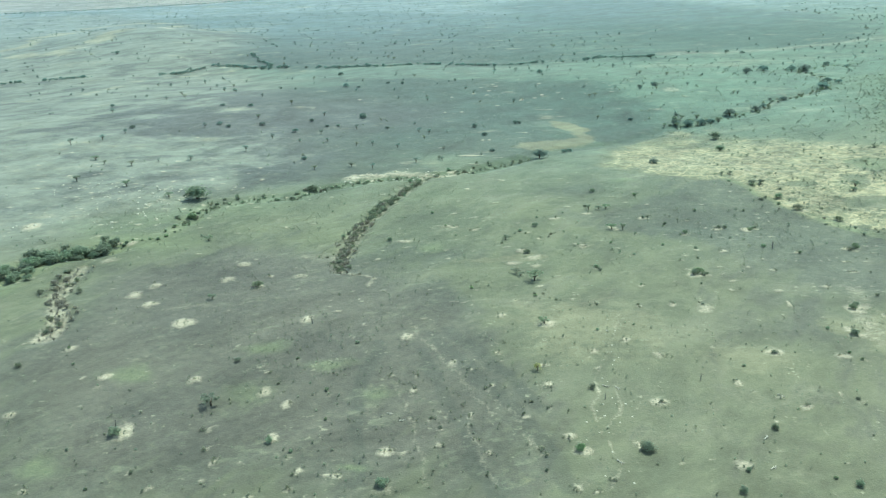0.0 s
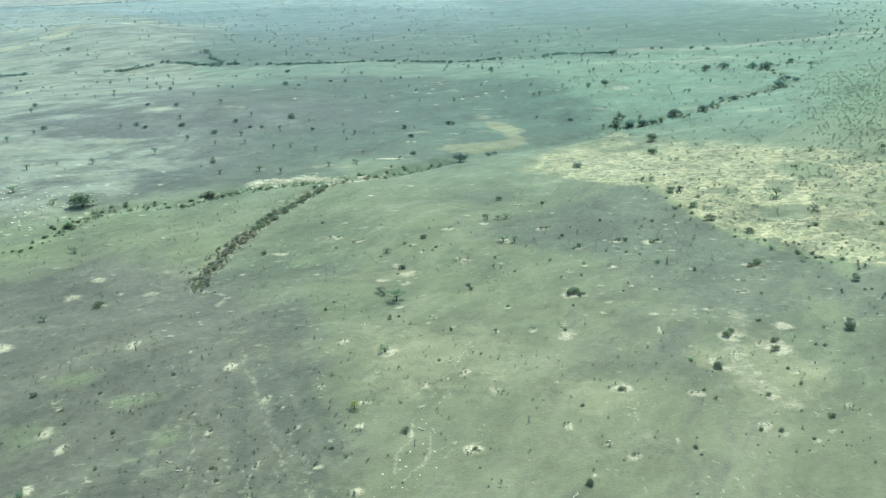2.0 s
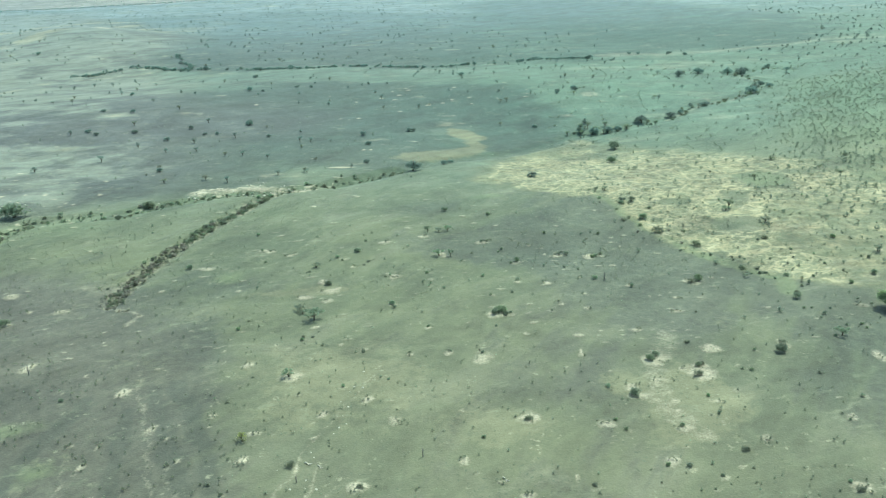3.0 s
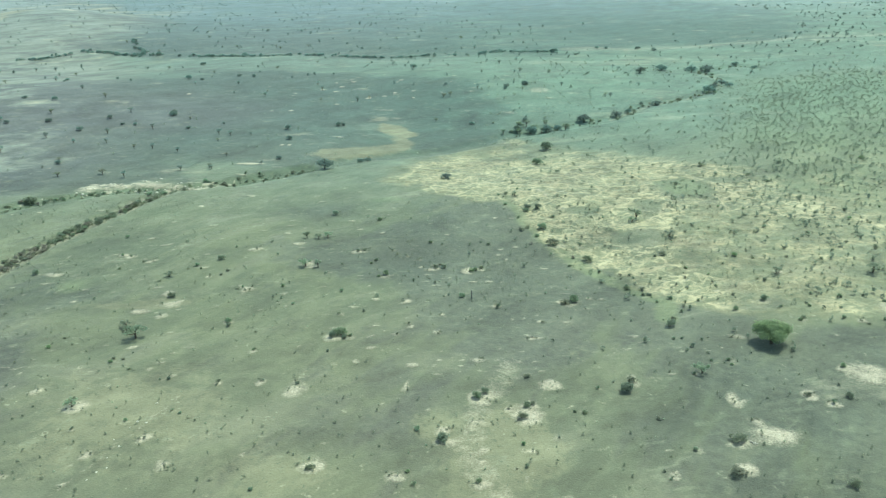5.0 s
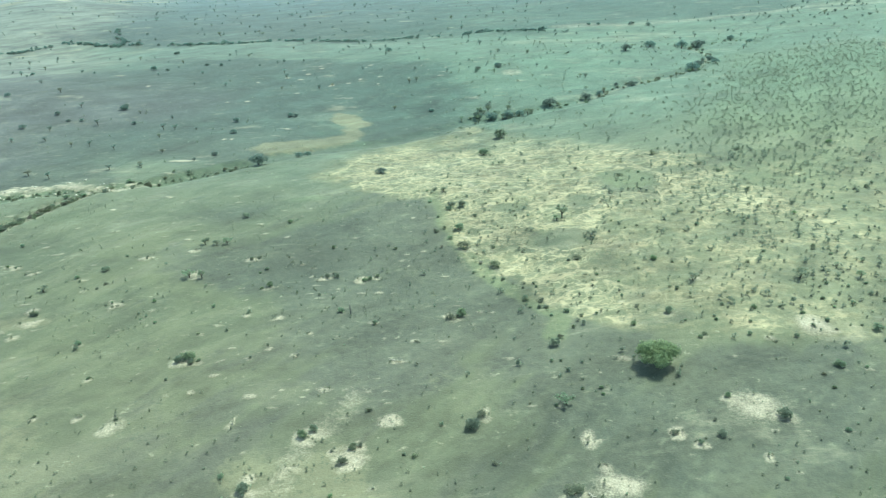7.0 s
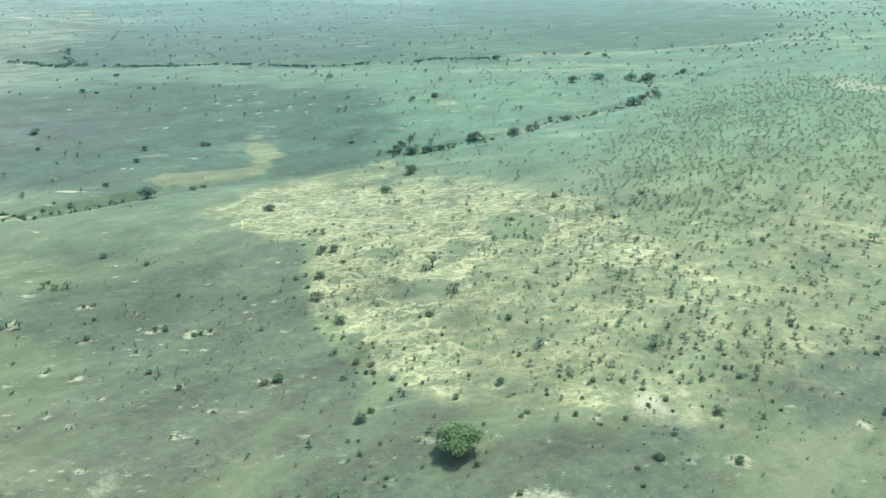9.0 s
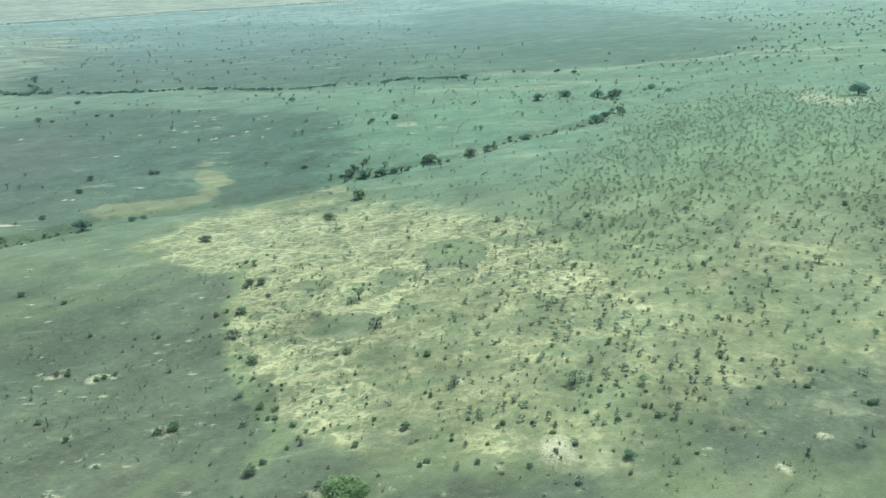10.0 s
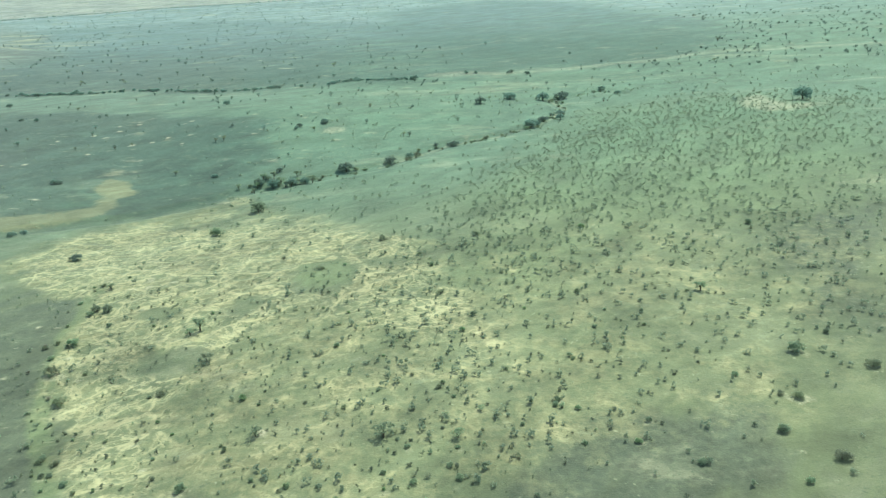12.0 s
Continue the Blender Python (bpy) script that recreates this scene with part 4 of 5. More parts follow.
FAR_TREES_c = [(-274, 718, 5.7), (-333, 829, 6.6), (-491, 1280, 9.2), (-129, 721, 6.3), (-103, 743, 4.8), (-93, 744, 4.8), (-119, 758, 5.5), (-47, 737, 5.3), (41, 709, 6.1), (44, 651, 5.6), (34, 742, 6.4), (-109, 635, 5.6), (165, 603, 8.2), (103, 649, 6.7), (188, 777, 5.7), (78, 761, 5.5), (-200, 734, 6.6), (-162, 739, 6.5), (-190, 727, 5.4)]
LOGS = [(101, 219, 3.2), (97, 203, 3), (116, 244, 3), (61, 254, 2.5), (52, 209, 2.6), (-16.3, 238, 1.2), (-20.9, 243, 1), (198, 360, 4.9), (256, 285, 1.3), (57, 256, 2.5)]
burnt, lush, dry, soil = (np.zeros_like(XX) for _ in range(4))
SOFT_X, SOFT_Y = WIDE_X * 0.45 + WX * 0.55, WIDE_Y * 0.45 + WY * 0.55
patches(burnt, BURNT_a + BURNT_b, SOFT_X, SOFT_Y, 0.85, 0.4)
# old burns, and soft-edged darker zones of the plain and slope
for corners, soft, power in ((ZONE_FAR, 70, 0.8), (ZONE_TEAL, 22, 0.95), (ZONE_NORTH, 60, 0.7), (ZONE_BLUE, 40, 0.6), (ZONE_BLUE_WEST, 40, 0.5), (ZONE_MID, 14, 0.95), (ZONE_RIDGE, 30, 0.3), (ZONE_PURPLE, 18, 0.9), (ZONE_DARK_CORNER, 5, 0.8), (ZONE_WEST, 28, 0.95), (ZONE_ASH, 25, 0.7), (ZONE_EAST, 16, 0.85), (ZONE_SOUTHEAST, 12, 0.85), (ZONE_HILL, 16, 0.6), (ZONE_VIGNETTE, 30, 0.4)):
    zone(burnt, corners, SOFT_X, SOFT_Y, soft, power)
patches(lush, LUSH_a + LUSH_b, SOFT_X, SOFT_Y, 0.9, 0.75, 0.4)
zone(lush, ZONE_MEADOW, WX, WY, 6, 0.9)
strip(lush, STREAM_LINK, WX, WY, 6, 0.8)
patches(dry, DRY_a + DRY_b, WX, WY, 0.8, 0.8)
clay = patches(np.zeros_like(XX), [row for row in TAN if row[1] > 500], SOFT_X, SOFT_Y, 0.6, 0.6)
zone(clay, ZONE_TAN, XX * 0.3 + SOFT_X * 0.7, YY * 0.3 + SOFT_Y * 0.7, 7, 0.9)
zone(soil, ZONE_BARE, SOFT_X, SOFT_Y, 10, 0.62)
patches(soil, [(265, 883, 22, 14), (273, 862, 16, 8)], SOFT_X, SOFT_Y, 0.7, 0.55)
strip(soil, RIVER[8:14], WX, WY, 2.5, 0.5)
patches(clay, [row for row in TAN if row[1] <= 500], SOFT_X, SOFT_Y, 0.95, 0.7)
zone(dry, ZONE_STRAW, WX, WY, 12, 0.66)
dry *= 1 - patches(np.zeros_like(XX), GAPS, WX, WY, 0.6, 0.85)
patches(clay, PALE_FLATS, WX, WY, 0.6, 0.75)
dry = np.maximum(dry, zone(np.zeros_like(XX), ZONE_SLOPE, WX, WY, 45, 0.62) * (1 - ease(470, 680, YY)))
burnt *= 1 - 0.75 * zone(np.zeros_like(XX), ZONE_STRAW, WX, WY, 8, 1.0)
patches(soil, SOIL_a + SOIL_b + SOIL_c + SOIL_d + SOIL_e + SOIL_f + SOIL_g, FX, FY, 0.85, 1.0, 0.25)
for trail, half, power in ((TRAIL_1, 0.7, 0.5), (TRAIL_2, 0.7, 0.5), (TRAIL_3, 5.0, 0.42)):
    strip(soil, trail, WX, WY, half, power)
NEAR_PLANTS = [row for row in BUSHES_a + BUSHES_b + BUSHES_c + BUSHES_d + SHRUBS_a + SHRUBS_b + SHRUBS_c + SHRUBS_d + SHRUBS_e + SHRUBS_f + SHRUBS_g + SHRUBS_h + SHRUBS_i + SHRUBS_j + SHRUBS_k + SHRUBS_l + SHRUBS_m if row[1] < 480]
patches(soil, [(x + 0.2 * w, y - 0.3 * w, 1.3 * w + 1.2, 0.9 * w + 1.0) for x, y, w in NEAR_PLANTS[::2]], FX, FY, 0.6, 0.62, 0.6)
dabs = [(random.uniform(-60, 250), random.uniform(330, 570), random.uniform(1.5, 5.5), random.uniform(1.0, 3.2)) for _ in range(330)]
dabs += [(random.uniform(-230, 330), random.uniform(190, 420), random.uniform(1.0, 3.2), random.uniform(0.9, 2.4)) for _ in range(380)]
patches(soil, dabs, FX, FY, 0.6, 0.85, 0.75)
strip(soil, GULLY, WX, WY, 6, 0.5)
zone(soil, ZONE_CREAM, WX, WY, 10, 0.3)
strip(soil, PALE_BANK, FX, FY, 5, 0.5)
strip(soil, GULLY_HEAD, FX, FY, 1.8, 0.6)
strip(soil, WEST_GULLY, WX, WY, 6, 0.62)
for bank, many, side, widest in ((PALE_BANK, 34, 5, 6), (STREAM_WEST, 12, 8, 6), (STREAM_MID, 7, 5, 5)):
    flats = [(ax + (bx - ax) * k / many + random.gauss(0, side), ay + (by - ay) * k / many + random.gauss(0, side), random.uniform(1.5, widest), random.uniform(1.5, 0.6 * widest)) for (ax, ay), (bx, by) in zip(bank, bank[1:]) for k in range(many)]
    patches(soil, flats, FX, FY, 0.6, 0.85, 0.7)
lush = np.maximum(lush, zone(np.zeros_like(XX), ZONE_SLOPE, WIDE_X, WIDE_Y, 90, 0.85) * ease(470, 700, YY))
strip(lush, STREAM_MID, WX, WY, 9, 0.7)
strip(lush, STREAM_WEST, WX, WY, 12, 0.8)
strip(lush, DRY_EDGE, WX, WY, 4, 0.75)
strip(soil, FAR_SCARP, 0.6 * WIDE_X + 0.4 * XX, 0.6 * WIDE_Y + 0.4 * YY, 15, 0.47)
strip(soil, FAR_SCARP_LOW, SOFT_X, SOFT_Y, 8, 0.42)
strip(soil, FAR_TRACK, SOFT_X, SOFT_Y, 7, 0.35)
zone(lush, ZONE_LIME, WIDE_X, WIDE_Y, 45, 1.0)
zone(lush, ZONE_GLADE, WX, WY, 3, 0.5)
strip(lush, GRASS_STRIPE, WX, WY, 5, 0.6)
veins = zone(np.zeros_like(XX), ZONE_VEINS, WX, WY, 14, 1.0)
veins = np.maximum(veins, 0.3 * zone(np.zeros_like(XX), ZONE_STRAW, WX, WY, 14, 1.0))
dry *= 1 - 0.95 * zone(np.zeros_like(XX), ZONE_GLADE, WX, WY, 3, 1.0)
hay = np.zeros_like(XX)
for line in (HILL_STREAK_a, HILL_STREAK_b):
    strip(hay, line, WIDE_X, WIDE_Y, 20, 0.8)
strip(hay, RIDGE_LINE, SOFT_X, SOFT_Y, 8, 0.5)
patches(hay, HAY, SOFT_X, SOFT_Y, 0.7, 0.8)
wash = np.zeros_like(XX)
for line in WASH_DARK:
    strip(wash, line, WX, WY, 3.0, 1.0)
for line in WASH_PALE:
    strip(soil, line, FX, FY, 1.3, 0.42)
umber = zone(np.zeros_like(XX), ZONE_WEST, SOFT_X, SOFT_Y, 28, 1.0)
zone(umber, ZONE_ASH, SOFT_X, SOFT_Y, 25, 0.8)
umber = np.maximum(umber, 0.7 * (1 - ease(260, 420, WIDE_Y)) * (1 - ease(170, 270, WIDE_X)))
zone(umber, ZONE_RIDGE, SOFT_X, SOFT_Y, 40, 0.8)
western = zone(np.zeros_like(XX), ZONE_PALEWEST, WIDE_X, WIDE_Y, 60, 1.0)
zone(western, ZONE_RIDGE, WIDE_X, WIDE_Y, 50, 0.7)
dry = np.maximum(dry, 0.42 * zone(np.zeros_like(XX), ZONE_PALEWEST, WIDE_X, WIDE_Y, 80, 1.0))
scars = [(random.uniform(-0.42, 0.5) * y + 120, y, random.uniform(0.006, 0.03) * y, random.uniform(0.004, 0.014) * y) for y in (700 + 1900 * random.random() ** 1.4 for _ in range(160))]
patches(soil, scars, WX, WY, 0.6, 0.6, 0.6)
specks = [(random.gauss(-215, 60), random.gauss(545, 50), random.uniform(1.2, 5.0), random.uniform(1.2, 3.6)) for _ in range(280)]
patches(soil, specks, FX, FY, 0.6, 1.0, 0.6)
patches(soil, [(x, y, w, 0.65 * l) for x, y, w, l in DASH_a + DASH_b], FX, FY, 0.5, 1.0, 0.3)
patches(soil, [(x, y, w, 0.55 * l) for x, y, w, l in DASH_c + DASH_d], SOFT_X, SOFT_Y, 0.7, 0.8, 0.3)
# where the ground colour takes on painted air haze, growing with distance
haze_tint = ease(440, 800, WIDE_Y * 0.6 + WY * 0.4 - 0.12 * XX) * 0.95
haze_tint = np.maximum(haze_tint, ease(900, 1500, np.hypot(XX - 150, YY)))

haze_tint *= 1 - 0.35 * zone(np.zeros_like(XX), ZONE_SLOPE, WIDE_X, WIDE_Y, 40, 1.0)
haze_tint *= 1 - 0.35 * western
# stronger painted haze: paler with distance, bluest beyond the far line
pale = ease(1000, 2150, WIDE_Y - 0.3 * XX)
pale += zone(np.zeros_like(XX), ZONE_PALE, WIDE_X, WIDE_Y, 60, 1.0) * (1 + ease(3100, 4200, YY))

ZZ = np.full_like(XX, -6.3)
for x, y, r, h in HILLS:
    ZZ += h * np.exp(-((XX - x) ** 2 + (YY - y) ** 2) / r ** 2)
ZZ += 130 * ease(2300, 4700, np.hypot(XX - 200, YY - 200))
ZZ += 0.9 * (rough_field(XX, YY, 38, 4, 5) - 0.5) + 0.35 * ease(0.3, 0.9, soil)
ZZ += 0.8 * dry * (1 - ease(700, 900, YY)) * (1 - np.abs(2 * rough_field(WX, WY, 13, 3, 8) - 1)) ** 3
for course, half, deep in ((GULLY, 5, 1.6), (WEST_GULLY, 5, 1.4), (STREAM_MID, 6, 1.5), (STREAM_WEST, 8, 1.8), (RIVER, 8, 1.8)):
    ZZ -= deep * strip(np.zeros_like(XX), course, WX, WY, half)


def height(x, y):
    """The ground's height at a place."""
    j = int(np.clip(np.searchsorted(GX, x) - 1, 0, len(GX) - 2))
    i = int(np.clip(np.searchsorted(GY, y) - 1, 0, len(GY) - 2))
    u, v = (x - GX[j]) / (GX[j + 1] - GX[j]), (y - GY[i]) / (GY[i + 1] - GY[i])
    return float((ZZ[i, j] * (1 - u) + ZZ[i, j + 1] * u) * (1 - v) + (ZZ[i + 1, j] * (1 - u) + ZZ[i + 1, j + 1] * u) * v)


def build_ground():
    rows, cols = XX.shape
    mesh = bpy.data.meshes.new("ground")
    mesh.vertices.add(rows * cols)
    mesh.vertices.foreach_set("co", np.stack((XX, YY, ZZ), -1).astype(np.float32).ravel())
    first = (np.arange(rows - 1)[:, None] * cols + np.arange(cols - 1)[None, :]).ravel()
    quads = np.stack((first, first + 1, first + cols + 1, first + cols), 1).astype(np.int32)
    mesh.loops.add(quads.size)
    mesh.loops.foreach_set("vertex_index", quads.ravel())
    mesh.polygons.add(len(quads))
    mesh.polygons.foreach_set("loop_start", np.arange(0, quads.size, 4, dtype=np.int32))
    mesh.polygons.foreach_set("use_smooth", np.ones(len(quads), dtype=bool))
    mesh.update(calc_edges=True)
    for name, field in (("burnt", burnt), ("lush", lush), ("dry", dry), ("soil", soil), ("haze_tint", haze_tint), ("pale", pale), ("clay", clay), ("umber", umber), ("veins", veins), ("western", western), ("hay", hay), ("wash", wash), ("eastward", ease(-150, 330, WIDE_X))):
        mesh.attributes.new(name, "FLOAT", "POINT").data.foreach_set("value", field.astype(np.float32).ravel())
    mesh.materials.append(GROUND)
    return tagged(new("ground", mesh), "open savanna ground of grey-green grass, old burn, straw and bare soil", "ground", kind="structure")


build_ground()


# ---- plants, dead wood and stones ----
rng = np.random.default_rng(11)


def mesh_of(name, verts, faces, mat, smooth=False):
    mesh = bpy.data.meshes.new(name)
    mesh.from_pydata([tuple(v) for v in verts], [], [tuple(f) for f in faces])
    mesh.materials.append(mat)
    if smooth:
        mesh.polygons.foreach_set("use_smooth", np.ones(len(mesh.polygons), dtype=bool))
    mesh.update()
    return mesh


def part(name, verts, faces, mat, parent, label="", smooth=False):
    ob = new(name, mesh_of(name, verts, faces, mat, smooth))
    ob.parent = parent
    return tagged(ob, label)


def tube(points, radii, sides=6):
    """A tapered, bent stem through the points."""
    verts, faces = [], []
    for k, (p, r) in enumerate(zip(points, radii)):
        p = Vector(p)
        ahead = Vector(points[min(k + 1, len(points) - 1)]) - Vector(points[max(k - 1, 0)])
        q = ahead.to_track_quat("Z", "Y")
        for s in range(sides):
            a = 2 * math.pi * s / sides
            verts.append(p + q @ Vector((r * math.cos(a), r * math.sin(a), 0)))
        if k:
            for s in range(sides):
                b, t = (k - 1) * sides, k * sides
                faces.append((b + s, b + (s + 1) % sides, t + (s + 1) % sides, t + s))
    faces.append(tuple(range(len(verts) - sides, len(verts))))
    faces.append(tuple(range(sides - 1, -1, -1)))
    return verts, faces


def leaves(clumps, count, size, flat=0.5):
    """Small bent leaf sprays round the clumps (x, y, z, rx, rz)."""
    clumps = np.array(clumps, dtype=float)
    weight = clumps[:, 3] ** 2 * clumps[:, 4]
    pick = clumps[rng.choice(len(clumps), count, p=weight / weight.sum())]
    d = rng.normal(size=(count, 3))
    d /= np.linalg.norm(d, axis=1)[:, None]
    d *= rng.uniform(0.35, 1.06, count)[:, None]
    c = pick[:, :3] + d * np.stack((pick[:, 3], pick[:, 3], pick[:, 4]), 1)
    n = d * 0.6 + rng.normal(size=(count, 3)) * 0.6 + np.array((0, 0, 1.2 + flat))
    n /= np.linalg.norm(n, axis=1)[:, None]
    a = np.cross(n, rng.normal(size=(count, 3)))
    a /= np.linalg.norm(a, axis=1)[:, None]
    b = np.cross(n, a)
    s = size * rng.uniform(0.55, 1.25, count)[:, None]
    verts = np.stack((c - a * s, c - b * s * 0.55 + n * s * 0.25, c + a * s, c + b * s * 0.55 + n * s * 0.25), 1).reshape(-1, 3)
    faces = np.arange(count * 4).reshape(-1, 4)
    return verts, faces


def thing(name, label, category, group=""):
    return tagged(new(name), label, category, group)


def limb_path(base, tip, sag, n=4):
    base, tip = np.array(base), np.array(tip)
    t = np.linspace(0, 1, n)[:, None]
    pts = base * (1 - t) + tip * t + np.array((0, 0, 1)) * sag * t * (1 - t)
    pts[1:-1] += rng.normal(size=(n - 2, 3)) * 0.05 * np.linalg.norm(tip - base)
    return pts


def broad_tree(width, tall, sprays, mat, label, category="tree", name="broad_tree", flat=False, droop=0.38, middle=0.68, spray=0.0, count=0):
    """Trunk, limbs and a crown of leaf sprays in uneven clumps; unit is the metre."""
    root = thing(name, label, category)
    fork = tall * (0.3 if flat else 0.18)
    r = 0.03 * width + 0.05
    lean = rng.normal(size=2) * 0.05 * tall
    part("trunk", *tube([(0, 0, -0.3), (lean[0] * 0.4, lean[1] * 0.4, fork * 0.5), (lean[0], lean[1], fork), (lean[0] * 1.2, lean[1] * 1.2, tall * 0.7)], [r * 1.4, r, r * 0.85, r * 0.35], 8), BARK, root, smooth=True)
    clumps = []
    count = count or (9 if flat else 17)
    for k in range(count):
        a = 2.4 * k + rng.uniform(-0.4, 0.4)
        reach = width * 0.5 * math.sqrt((k + 0.4) / count) * rng.uniform(0.62, 0.86)
        z = tall * (rng.uniform(0.62, 0.82) if flat else middle - droop * (reach / (width * 0.5)) ** 2 + rng.uniform(-0.12, 0.08))
        clumps.append((lean[0] + reach * math.cos(a), lean[1] + reach * math.sin(a), z, width * rng.uniform(0.12, 0.2), tall * (rng.uniform(0.1, 0.17) if flat else rng.uniform(0.17, 0.27))))
    for k in range(2, count, 3 if not flat else 2):
        x, y, z, *_ = clumps[k]
        part("limb", *tube(limb_path((lean[0], lean[1], fork), (x, y, z), 0.1 * tall), [r * 0.6, r * 0.42, r * 0.3, r * 0.12], 5), BARK, root, smooth=True)
    part("crown", *leaves(clumps, sprays, spray or 0.045 * width + 0.1, 0.6), mat, root)
    return root


def bush(width, tall, sprays, mat, label, name="bush"):
    """Many stems from one foot under a low, ragged crown that reaches the ground."""
    root = thing(name, label, "bush")
    clumps = []
    for k in range(9):
        a = 2.4 * k + rng.uniform(-0.5, 0.5)
        reach = width * 0.5 * math.sqrt((k + 0.3) / 9) * rng.uniform(0.5, 0.8)
        clumps.append((reach * math.cos(a), reach * math.sin(a), tall * (0.5 - 0.28 * (2 * reach / width) ** 2 + rng.uniform(-0.06, 0.12)), width * rng.uniform(0.15, 0.24), tall * rng.uniform(0.26, 0.38)))
    for k in range(0, 9, 3):
        x, y, z, *_ = clumps[k]
        part("stem", *tube(limb_path((0.1 * x, 0.1 * y, -0.15), (x, y, z), 0.0), [0.1, 0.07, 0.05, 0.02], 4), BARK, root)
    part("crown", *leaves(clumps, sprays, 0.05 * width + 0.1, 0.5), mat, root)
    return root


def snag(tall, label):
    """A leafless dead tree."""
    root = thing("dead_tree", label, "dead tree")
    part("trunk", *tube([(0, 0, -0.3), (0.1, 0.05, tall * 0.4), (-0.1, 0.15, tall * 0.75), (0.15, 0.1, tall)], [0.26, 0.19, 0.12, 0.03], 6), GREYWOOD, root)
    for k in range(7):
        a, h = 2.4 * k, tall * (0.35 + 0.085 * k)
        out = tall * rng.uniform(0.16, 0.34)
        part("branch", *tube(limb_path((0, 0.08, h), (out * math.cos(a), out * math.sin(a), h + out * rng.uniform(0.3, 1.0)), 0.2), [0.09, 0.07, 0.05, 0.015], 4), GREYWOOD, root)
    return root


def place(master, x, y, size, ratio=1.0, sink=0.05, turn=None):
    s = size
    a = rng.uniform(0, 360) if turn is None else turn
    m = pose(x, y, height(x, y) - sink * s, 0, 0, a) @ Matrix.Diagonal((s, s, s * ratio, 1))
    return copy_thing(master, m)


def drop(master):
    for o in (*master.children_recursive, master):
        bpy.data.objects.remove(o)


def populate(makers, rows, group, base, ratio=(0.85, 1.15)):
    """Copies of a few different plants at (x, y, width)."""
    for k, row in enumerate(rows):
        x, y, w = row
        ob = place(makers[int(rng.integers(len(makers)))], x, y, w / base, rng.uniform(*ratio))
        tagged(ob, group=group)


def along(points, gap, side):
    """Random places beside a line."""
    for (ax, ay), (bx, by) in zip(points, points[1:]):
        n = max(1, int(math.hypot(bx - ax, by - ay) / gap))
        for k in range(n):
            t = (k + rng.uniform(0, 1)) / n
            yield ax + t * (bx - ax) + rng.normal() * side, ay + t * (by - ay) + rng.normal() * side


lone = broad_tree(14.4, 9.6, 9000, LEAF_FRESH, "big round fresh-green shade tree on burnt grass", name="shade_tree", droop=0.2, middle=0.66, spray=0.42, count=30)
lone.matrix_basis = pose(286.2, 350.5, height(286.2, 350.5) - 0.1, 0, 0, 40)

thorns = [broad_tree(6.0, t, 300, mat, label, name="thorn_tree", flat=True, spray=0.3) for t, mat, label in (
    (3.4, LEAF_DARK, "flat-topped dark green thorn tree in short grass"), (3.9, LEAF_PALE, "sparse grey-green flat-topped thorn tree in grass"), (3.0, LEAF_PALE, "low spreading grey thorn tree with bare trunk"))]
populate(thorns, THORNS, "thorn trees on the grass slope", 6.0)
bushes = [bush(5.0, t, n, mat, label) for t, n, mat, label in (
    (3.1, 380, LEAF_DARK, "rounded dark green bush growing in short grass"), (2.8, 340, LEAF_GREEN, "leafy mid-green bush growing in short grass"), (2.6, 260, LEAF_GREY, "ragged grey-green bush beside pale bare soil"), (3.2, 320, LEAF_DARK, "tall dense dark bush on the savanna"))]
populate(bushes, BUSHES_a + BUSHES_b + BUSHES_c + BUSHES_d, "scattered bushes", 5.0)
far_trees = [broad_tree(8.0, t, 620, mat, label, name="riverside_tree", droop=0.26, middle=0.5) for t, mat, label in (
    (6.2, LEAF_HAZED, "dark rounded tree along the dry watercourse"), (5.2, LEAF_HAZED, "low wide dark tree on the far plain"), (6.6, LEAF_HAZED, "dull grey-green tree on the far plain"))]
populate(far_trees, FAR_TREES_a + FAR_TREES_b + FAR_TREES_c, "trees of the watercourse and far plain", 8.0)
for x, y in along(RIVER[6:8], 2.6, 8.0):
    tagged(place(thorns[int(rng.integers(2))], x, y, rng.uniform(0.7, 1.35), rng.uniform(1.2, 1.6)), group="open grove by the watercourse")
sapling = broad_tree(3.9, 4.4, 260, LEAF_YELLOW, "slender young tree with yellow-green crown", name="young_tree", spray=0.24)
sapling.matrix_basis = pose(34.1, 270, height(34.1, 270) - 0.1, 0, 0, 70)
dead = [snag(4.0, "bare grey dead tree standing in the grass"), snag(3.2, "short leafless grey dead tree in grass")]
for k, (x, y, w) in enumerate(SNAGS):
    tagged(place(dead[k % 2], x, y, max(0.8, w / 3.4)), group="dead trees")


gully_bushes = [bush(3.2, 2.1, 220, LEAF_BROWN, "dry grey-brown thicket bush lining the eroded gully", "gully_bush"), bush(3.2, 2.2, 200, LEAF_GREY, "grey-green thicket bush lining the eroded gully", "gully_bush"), bush(3.2, 1.9, 220, LEAF_DARK, "dark green thicket bush lining the eroded gully", "gully_bush")]
